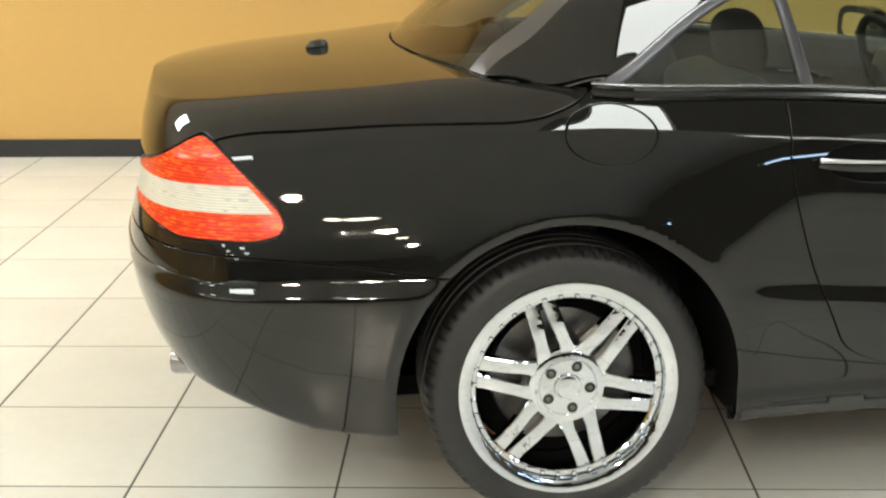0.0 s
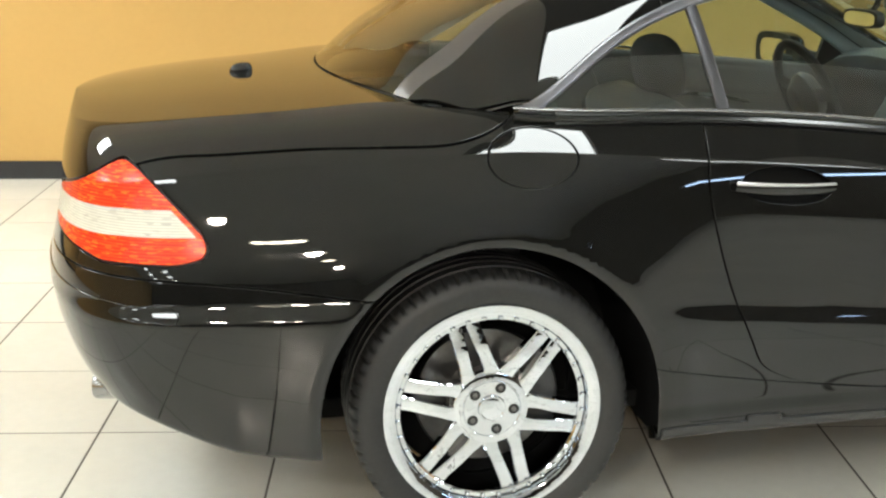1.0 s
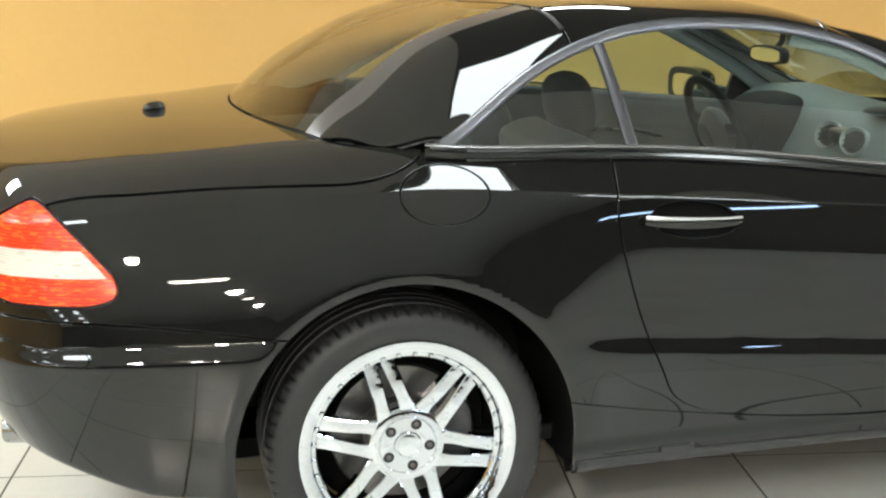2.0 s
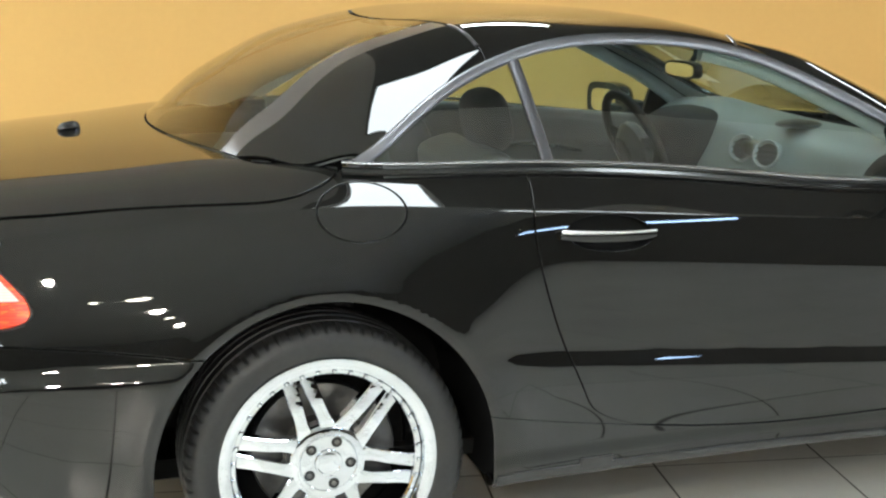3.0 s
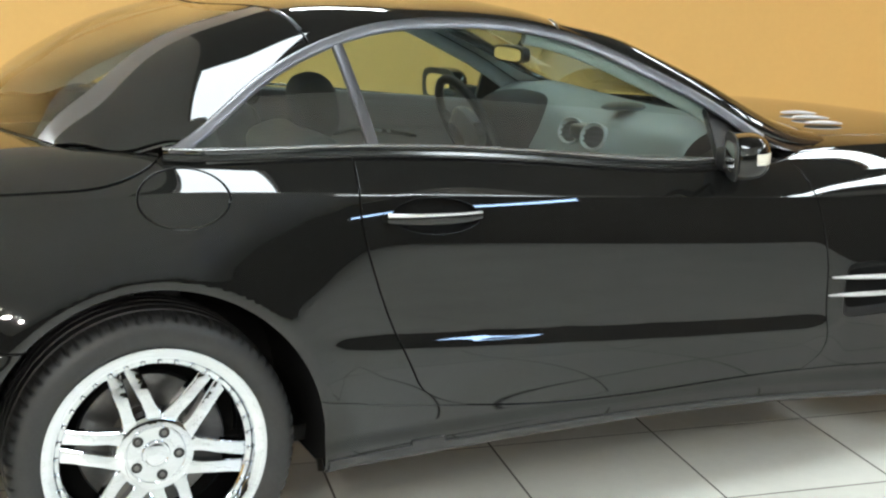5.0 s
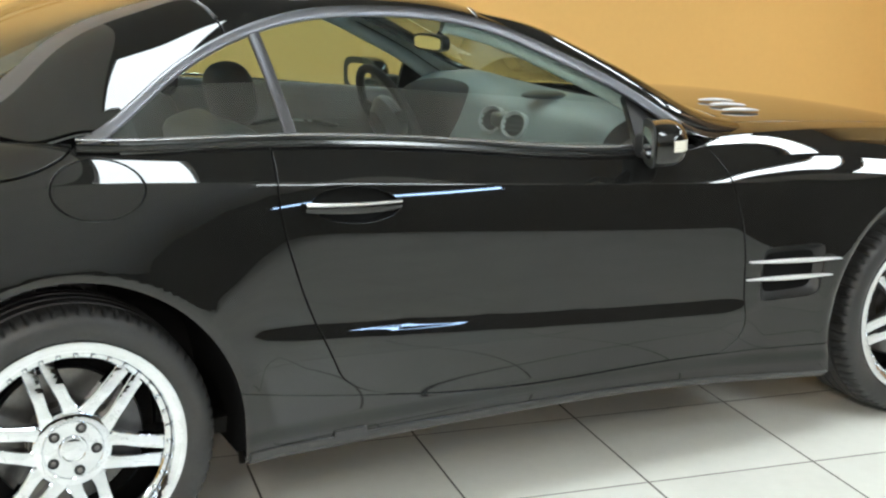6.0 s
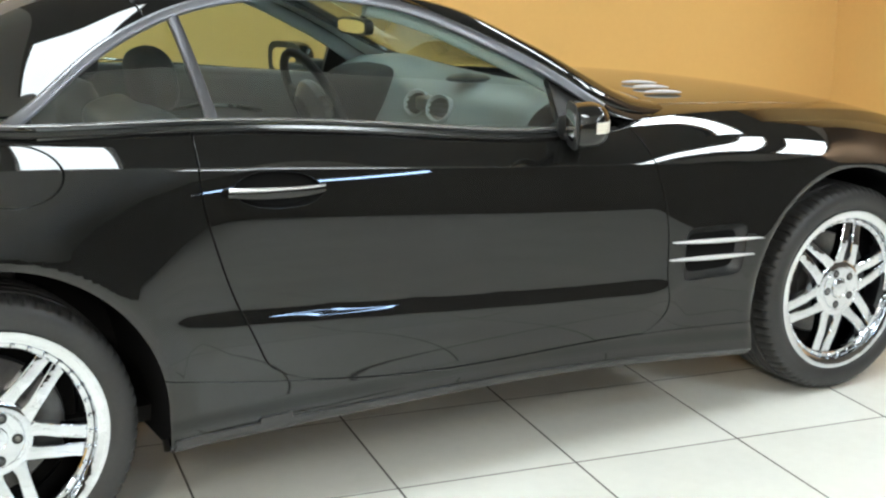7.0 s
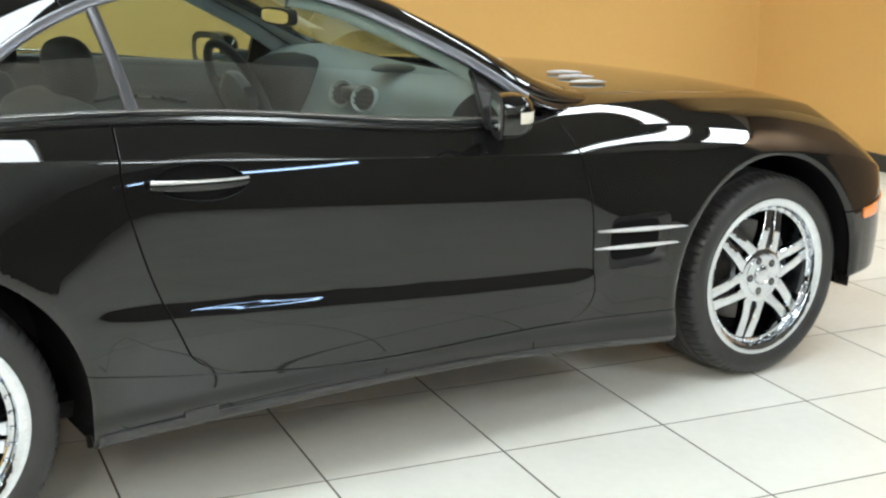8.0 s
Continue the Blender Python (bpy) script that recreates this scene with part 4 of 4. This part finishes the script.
# hood fins, antenna, tail pipes
for side in (-1, 1):
    for k in range(3):
        fin, half = [], []
        for i in range(13):
            t = i / 12
            x, y = 2.15 - 0.040 * k + 0.145 * t, -0.23 - 0.11 * k
            z = float(body(np.array(x), np.array(2 + math.acos(abs(y) / float(TOP_W(x))) * 2 / math.pi))[2]) + 0.006 + 0.002 * math.sin(math.pi * t)
            fin.append((x, -side * y, z))
            half.append(0.003 + 0.014 * math.sin(math.pi * t) ** 0.5)
        part("hood_fin", sweep(fin, half, [0.36 * q for q in half], [(0, 1, 0)] * 13, 12, 0.9), FIN, car, "silver hood vent fin")
    part("tail_pipe", lathe([(0.030, -0.06), (0.033, 0.06), (0.036, 0.062), (0.038, 0.055), (0.038, -0.06)], 32,
         Matrix.Translation((-0.828, side * 0.575, 0.352)) @ Matrix.Rotation(radians(side * 12), 4, "Z") @ Matrix.Rotation(radians(90), 4, "Z") @ Matrix.Diagonal((1.35, 1, 1, 1))), PIPE, car, "polished oval tail pipe")
bm = bmesh.new()
bmesh.ops.create_uvsphere(bm, u_segments=20, v_segments=12, radius=1)
for q in bm.verts:
    c = q.co
    q.co = Vector((-0.505 + 0.031 * math.copysign(abs(c[0]) ** 0.6, c[0]), 0.018 * math.copysign(abs(c[1]) ** 0.7, c[1]), 1.008 + 0.026 * max(c[2], -0.2) * (0.85 + 0.25 * c[0])))
part("antenna", bm, PAINT, car, "small black roof antenna")
under = bmesh.new()
bmesh.ops.create_cube(under, size=1)
bmesh.ops.transform(under, matrix=Matrix.Translation((1.28, 0, 0.24)) @ Matrix.Diagonal((3.6, 1.1, 0.05, 1)), verts=under.verts)
part("underbody", under, DARK, car)


# ---- wheels ----


def wheel(x, side, spin, lug):
    hub = new("wheel")
    hub.parent = car
    flip = Matrix.Identity(4) if side < 0 else Matrix.Rotation(math.pi, 4, "Z")
    hub.matrix_local = Matrix.Translation((x, side * 0.738, TYRE_R)) @ flip
    tagged(hub, "chrome twin-spoke wheel with a low black tyre")
    # tyre with grooves and shoulder blocks
    n = 360
    prof = [(0.249, -0.106), (0.251, -0.114), (0.258, -0.120), (0.270, -0.126), (0.284, -0.1285), (0.297, -0.127), (0.308, -0.122), (0.3155, -0.116), (0.3205, -0.108), (0.3235, -0.098),
            (0.3245, -0.075), (0.3248, -0.066), (0.318, -0.064), (0.318, -0.056), (0.3255, -0.054), (0.327, -0.027), (0.320, -0.025), (0.320, -0.015), (0.327, -0.013), (0.327, 0.0)]
    prof = prof + [(r, -d) for r, d in prof[-2::-1]]
    bm = bmesh.new()
    rings = []
    for k in range(n):
        a = 2 * math.pi * k / n
        ring = []
        for r, d in prof:
            if 0.068 < abs(d) < 0.1165 and r > 0.314 and k % 5 == 0:
                r -= 0.0060
            if 0.028 < abs(d) < 0.0535 and k % 5 == 0:
                r -= 0.0045
            ring.append(bm.verts.new((r * math.cos(a), d, r * math.sin(a))))
        rings.append(ring)
    for k in range(n):
        p, q = rings[k], rings[(k + 1) % n]
        for i in range(len(prof) - 1):
            bm.faces.new((p[i], p[i + 1], q[i + 1], q[i]))
    part("tyre", bm, RUBBER, hub, "black low-profile tyre")
    rim = [(0.2490, -0.104), (0.2535, -0.110), (0.2545, -0.117), (0.2530, -0.1205), (0.2490, -0.1215), (0.2400, -0.1195), (0.2300, -0.1168), (0.2262, -0.1145), (0.2240, -0.108), (0.2232, -0.095), (0.2225, -0.085), (0.2220, -0.06), (0.2180, 0.0), (0.2250, 0.08), (0.2480, 0.104)]
    part("rim", lathe(rim, 96), WHEEL_CHROME, hub, "polished chrome rim lip")
    part("spoke_ring", lathe([(0.2228, -0.086), (0.2228, -0.096), (0.2210, -0.0985), (0.2120, -0.0985), (0.2085, -0.095), (0.2085, -0.078)], 96), WHEEL_CHROME, hub)
    rivet_mesh = None
    for k in range(36):
        a = 2 * math.pi * (k + 0.5) / 36
        m = Matrix.Rotation(-a, 4, "Y") @ Matrix.Translation((0.2162, -0.002, 0))
        if rivet_mesh is None:
            rv = part("rivet", lathe([(0.0, -0.1030), (0.0038, -0.1024), (0.0058, -0.1000), (0.0064, -0.0960)], 10), WHEEL_CHROME, hub)
            rivet_mesh = rv.data
        else:
            rv = new("rivet", rivet_mesh)
            rv.parent = hub
        rv.matrix_local = m
    for k in range(6):
        a = radians(spin + 60 * k)
        m = Matrix.Rotation(-a, 4, "Y")
        for s in (-1, 1):
            inner = spline((0.07, 0.006), (0.088, 0.010), (0.100, 0.0118), (0.125, 0.0105), (0.16, 0.0075), (0.195, 0.0050), (0.22, 0.0035))
            outer = spline((0.07, 0.046), (0.088, 0.0455), (0.100, 0.0435), (0.12, 0.041), (0.16, 0.0385), (0.195, 0.0375), (0.22, 0.0405))
            bm = bmesh.new()
            rows = []
            for r in (0.070, 0.078, 0.086, 0.092, 0.098, 0.11, 0.125, 0.137, 0.143, 0.155, 0.17, 0.185, 0.20, 0.212, 0.2185):
                ti, to = float(inner(r)), float(outer(r))
                face = -0.1005 + 0.14 * max(0.0, r - 0.140) + 0.05 * max(0.0, 0.10 - r)
                row = []
                for u, drop in ((0.0, 0.030), (0.0, 0.0030), (0.07, 0.0006), (0.3, 0.0), (0.7, 0.0), (0.93, 0.0006), (1.0, 0.0030), (1.0, 0.030)):
                    row.append(bm.verts.new((r, face + drop, s * (ti + (to - ti) * u))))
                rows.append(row)
            for p, q in zip(rows, rows[1:]):
                for i in range(7):
                    bm.faces.new((p[i], p[i + 1], q[i + 1], q[i]))
            bm.faces.new(rows[0])
            bm.faces.new(rows[-1])
            bmesh.ops.transform(bm, matrix=m, verts=bm.verts)
            part("spoke", bm, WHEEL_CHROME, hub)
    part("hub_face", lathe([(0.0, -0.103), (0.030, -0.103), (0.036, -0.1025), (0.060, -0.1035), (0.0645, -0.1030), (0.0655, -0.1010), (0.0670, -0.1010), (0.0685, -0.1025), (0.076, -0.1015), (0.084, -0.1000), (0.0885, -0.0975), (0.0905, -0.093), (0.0905, -0.06)], 72), WHEEL_CHROME, hub)
    part("centre_cap", lathe([(0.0, -0.1095), (0.020, -0.109), (0.026, -0.1075), (0.0275, -0.1085), (0.031, -0.108), (0.0325, -0.1055), (0.0325, -0.102)], 48), WHEEL_CHROME, hub, "silver centre cap with a plain ring")
    for k in range(5):
        a = radians(lug + 72 * k)
        m = Matrix.Rotation(-a, 4, "Y") @ Matrix.Translation((0.052, 0, 0))
        # Black disc on the hub face paints in the shade of a sunken hole.
        seat = part("lug_shade_disc", lathe([(0.0, -0.1036), (0.0105, -0.1036), (0.0115, -0.1046), (0.0128, -0.1030)], 24, m), BLACK, hub)
        part("lug_bolt", lathe([(0.0, -0.1075), (0.004, -0.1068), (0.0062, -0.105), (0.0062, -0.102)], 12, m), DISC, seat)
    part("brake_disc", lathe([(0.06, -0.040), (0.085, -0.040), (0.088, -0.010), (0.160, -0.010), (0.163, -0.006), (0.163, 0.014), (0.088, 0.014)], 64), DISC, hub, "grey iron brake disc")
    bend = [radians(-25 + 7 * k) + (0 if side < 0 else math.pi) for k in range(10)]
    part("brake_caliper", sweep([(0.140 * math.cos(a), -0.006, 0.140 * math.sin(a)) for a in bend], 0.036, 0.036, [(math.cos(a), 0, math.sin(a)) for a in bend], 12, 0.5), vary_grey, hub, "grey brake caliper")
    part("backing", lathe([(0.0, 0.05), (0.219, 0.05), (0.219, 0.06)], 40), DARK, hub)
    return hub


for side in (-1, 1):
    wheel(0.0, side, 108, 67)
    wheel(WB, side, 76, 40)

# ---- cabin ----
part("cabin_floor", box(0.1, -0.72, 0.26, 1.75, 0.72, 0.30), LEATHER_DARK, car)
part("rear_bulkhead", box(0.06, -0.62, 0.28, 0.12, 0.62, 0.90, 0.02), LEATHER, car)
part("rear_shelf", box(-0.25, -0.66, 0.86, 0.14, 0.66, 0.90, 0.015), LEATHER, car)
for side in (-1, 1):
    part("door_card", box(0.46, side * 0.75 - 0.02, 0.36, 1.74, side * 0.75 + 0.02, 0.855, 0.015), LEATHER, car)
    part("door_sill_cap", sweep([(0.15, side * 0.765, 0.975), (0.55, side * 0.765, 0.962), (1.0, side * 0.765, 0.925), (1.62, side * 0.75, 0.865)], 0.022, 0.03, [(0, 0, 1)] * 4, 12, 0.8), DOOR_TRIM, car)
    part("door_upper", sweep([(0.46, side * 0.75, 0.90), (1.0, side * 0.75, 0.87), (1.70, side * 0.74, 0.82)], 0.055, 0.022, [(0, 0, 1)] * 3, 12, 0.5), DOOR_TRIM, car)
    part("armrest", box(0.62, side * 0.69 - 0.04, 0.62, 1.30, side * 0.69 + 0.04, 0.68, 0.02), LEATHER_DARK, car)
    part("door_pull", sweep([(0.95, side * 0.72, 0.80), (1.05, side * 0.705, 0.815), (1.18, side * 0.705, 0.80), (1.28, side * 0.72, 0.775)], 0.008, 0.008, [(0, 0, 1)] * 4, 8), CHROME, car)
    # seats
    sy = side * 0.37
    seat = new("seat")
    seat.parent = car
    tagged(seat, "grey leather seat with a dark headrest")
    lean = Matrix.Translation((0.62, sy, 0.50)) @ Matrix.Rotation(radians(-17), 4, "Y")
    part("cushion", box(0.55, sy - 0.25, 0.32, 1.08, sy + 0.25, 0.52, 0.05), LEATHER, seat)
    part("backrest", box(-0.08, -0.24, -0.02, 0.06, 0.24, 0.50, 0.055, lean), LEATHER, seat)
    for w in (-1, 1):
        part("bolster", box(-0.02, w * 0.21 - 0.05, 0.0, 0.12, w * 0.21 + 0.05, 0.42, 0.045, lean), LEATHER, seat)
    bm = bmesh.new()
    bmesh.ops.create_uvsphere(bm, u_segments=24, v_segments=14, radius=1)
    for q in bm.verts:
        c = q.co
        q.co = Vector([math.copysign(abs(k) ** 0.75, k) for k in c])
        q.co = Vector((0.055 * q.co.x, 0.112 * q.co.y, 0.085 * q.co.z))
    bmesh.ops.transform(bm, matrix=Matrix.Translation((0.538, sy, 1.038)) @ Matrix.Rotation(radians(-12), 4, "Y"), verts=bm.verts)
    part("headrest", bm, LEATHER_DARK, seat, "dark headrest")
    for w in (-0.05, 0.05):
        part("headrest_post", sweep([(0.535, sy + w, 0.92), (0.545, sy + w, 1.02)], 0.006, 0.006, (1, 0, 0), 8), CHROME, seat)
part("centre_console", box(0.45, -0.11, 0.30, 1.5, 0.11, 0.56, 0.03), DASH, car)
part("gear_lever", sweep([(1.12, 0, 0.55), (1.10, 0, 0.62), (1.10, 0, 0.66)], 0.018, 0.018, (1, 0, 0), 10), LEATHER_DARK, car)

# dashboard: a rolled slab across the car
DASH_TOP = spline((1.46, 0.80), (1.50, 0.885), (1.56, 0.940), (1.64, 0.964), (1.74, 0.958), (1.82, 0.945), (2.05, 0.90))


def dash_surf(x, y):
    bulge = 0.03 * np.exp(-((y - 0.37) / 0.17) ** 2) - 0.015 * np.clip(np.abs(y) - 0.5, 0, 1)
    return x, y, DASH_TOP(x) + bulge * np.exp(-((x - 1.60) / 0.15) ** 2)


xs_, ys_ = np.linspace(1.46, 1.80, 40), np.linspace(-0.64, 0.64, 60)
V_, F_ = [], []
for x in xs_:
    for y in ys_:
        shift = -0.02 * np.exp(-(y / 0.16) ** 2) + 0.05 * np.clip(abs(y) - 0.45, 0, 1)
        X_, Y_, Z_ = dash_surf(x, y)
        V_.append((X_ + shift * (1 if x < 1.7 else 0.3), Y_, float(Z_)))
for i in range(39):
    for j in range(59):
        F_.append((i * 60 + j, i * 60 + j + 1, (i + 1) * 60 + j + 1, (i + 1) * 60 + j))
base = len(V_)
for y in ys_:
    shift = -0.02 * np.exp(-(y / 0.16) ** 2) + 0.05 * np.clip(abs(y) - 0.45, 0, 1)
    V_.append((1.54 + shift, y, 0.50))
for j in range(59):
    F_.append((j, base + j, base + j + 1, j + 1))
dash = mesh_ob("dashboard", V_, F_, DASH, car, "grey moulded dashboard")
for vy in (-0.05, -0.19):
    m = Matrix.Translation((1.474, vy - 0.027, 0.884)) @ Matrix.Rotation(radians(-62), 4, "Z") @ Matrix.Rotation(radians(-20), 4, "X")
    part("air_vent", lathe([(0.0, 0.004), (0.034, 0.004), (0.038, -0.010), (0.041, -0.013), (0.044, -0.010), (0.044, 0.05)], 32, m), VENT_RIM, dash, "round grey air vent")
    # Flat black disc: the shade inside the vent is put into its colour.
    part("vent_shade_disc", lathe([(0.0, -0.001), (0.033, -0.001), (0.034, 0.003)], 24, m), BLACK, dash)
    part("vent_blades", join(*[box(-0.036, -0.006, k * 0.016 - 0.0025, 0.036, -0.0015, k * 0.016 + 0.0025, 0, m) for k in (-1, 0, 1)]), LEATHER, dash, smooth=False)
part("vent_bridge", box(1.455, -0.177, 0.868, 1.51, -0.097, 0.912, 0.012), SATIN, dash)
part("speaker_grille", lathe([(0.0, -0.004), (0.05, -0.003), (0.056, 0.0), (0.058, 0.004)], 32, Matrix.Translation((1.585, -0.20, 0.970)) @ Matrix.Rotation(radians(-90 + 6), 4, "X") @ Matrix.Diagonal((1.3, 1, 0.85, 1))), BLACK, dash, "dark oval speaker grille")
bm = bmesh.new()
bmesh.ops.create_uvsphere(bm, u_segments=32, v_segments=20, radius=1)
for q in bm.verts:
    c = [math.copysign(abs(k) ** 0.7, k) for k in q.co]
    q.co = Vector((1.57 + 0.165 * c[0] - 0.03 * c[2], 0.36 + 0.225 * c[1], 0.80 + 0.165 * c[2]))
part("instrument_hood", bm, LEATHER_DARK, dash, "dark rounded instrument hood")
part("glove_box", box(1.52, -0.58, 0.62, 1.56, -0.20, 0.80, 0.015), DASH, dash)
part("windshield_wiper", sweep([(2.0, 0.1, 0.955), (1.92, -0.2, 0.975), (1.86, -0.45, 0.955)], 0.008, 0.006, (0, 0, 1), 8), BLACK, car)

# steering wheel
steer = new("steering_wheel")
steer.parent = car
tagged(steer, "dark leather steering wheel with a plain hub")
tilt = Matrix.Translation((1.33, 0.37, 0.842)) @ Matrix.Rotation(radians(-24), 4, "Y") @ Matrix.Rotation(radians(90), 4, "Z")
ring = [tilt @ Vector((0.185 * math.cos(2 * math.pi * k / 48), 0, 0.185 * math.sin(2 * math.pi * k / 48))) for k in range(48)]
part("rim", sweep(ring, 0.016, 0.015, [tuple((p - Vector((1.33, 0.37, 0.842))).normalized()) for p in ring], 10, 1.0, closed=True), LEATHER_DARK, steer)
part("hub", lathe([(0.0, -0.036), (0.04, -0.034), (0.07, -0.024), (0.084, -0.006), (0.084, 0.012), (0.05, 0.05)], 32, tilt), LEATHER, steer)
for a in (10, 170, 270):
    c, s = math.cos(radians(a)), math.sin(radians(a))
    part("spoke", sweep([tilt @ Vector((0.05 * c, 0, 0.05 * s)), tilt @ Vector((0.18 * c, 0, 0.18 * s))], 0.022, 0.008, tuple((tilt.to_3x3() @ Vector((-s, 0, c)))), 10), LEATHER_DARK, steer)
inner = Matrix.Translation((1.30, 0.0, 1.122)) @ Matrix.Rotation(radians(4), 4, "Z")
rvm = part("inner_mirror", plate(0.088, 0.026, -0.012, 0.014, inner), BLACK, car, "black inner mirror")
part("mirror_glass", plate(0.080, 0.020, -0.0142, -0.0122, inner), MIRROR, rvm)
part("mirror_stem", sweep([(1.312, 0.0, 1.125), (1.34, 0.0, 1.16), (1.345, 0.0, 1.19)], 0.008, 0.008, (0, 1, 0), 8), BLACK, rvm)

# ---- floor tiles ----
bm = bmesh.new()
h = TILE / 2 - 0.0030
lo = [bm.verts.new((sx * h, sy * h, -0.006)) for sx, sy in ((-1, -1), (1, -1), (1, 1), (-1, 1))]
mi = [bm.verts.new((sx * h, sy * h, -0.0005)) for sx, sy in ((-1, -1), (1, -1), (1, 1), (-1, 1))]
hi = [bm.verts.new((sx * (h - 0.0008), sy * (h - 0.0008), 0)) for sx, sy in ((-1, -1), (1, -1), (1, 1), (-1, 1))]
bm.faces.new(hi)
for a, b in ((lo, mi), (mi, hi)):
    for i in range(4):
        bm.faces.new((a[i], a[(i + 1) % 4], b[(i + 1) % 4], b[i]))
tile_mesh = bpy.data.meshes.new("tile")
bm.to_mesh(tile_mesh)
bm.free()
tile_mesh.materials.append(TILE_MAT)
turn = Matrix.Rotation(GRID, 4, "Z")
far_v, far_f = [], []
base_v, base_f = [v.co.copy() for v in tile_mesh.vertices], [tuple(p.vertices) for p in tile_mesh.polygons]
for i in range(int(I0), 15):
    for j in range(int(J0), 9):
        p = room(i + 0.5, j + 0.5)
        tilt_ = Matrix.Rotation(radians(random.uniform(-0.05, 0.05)), 4, "X") @ Matrix.Rotation(radians(random.uniform(-0.05, 0.05)), 4, "Y")
        m = Matrix.Translation(p) @ turn @ tilt_
        if -8 <= i <= 14 and -4 <= j <= 8:
            ob = new("tile", tile_mesh)
            ob.matrix_world = m
            ob.parent = floor
        else:
            k = len(far_v)
            far_v += [m @ q for q in base_v]
            far_f += [tuple(k + q for q in f) for f in base_f]
ob = mesh_ob("far_tiles", far_v, far_f, TILE_MAT, floor, smooth=False)
ob["kind"] = "stuff"
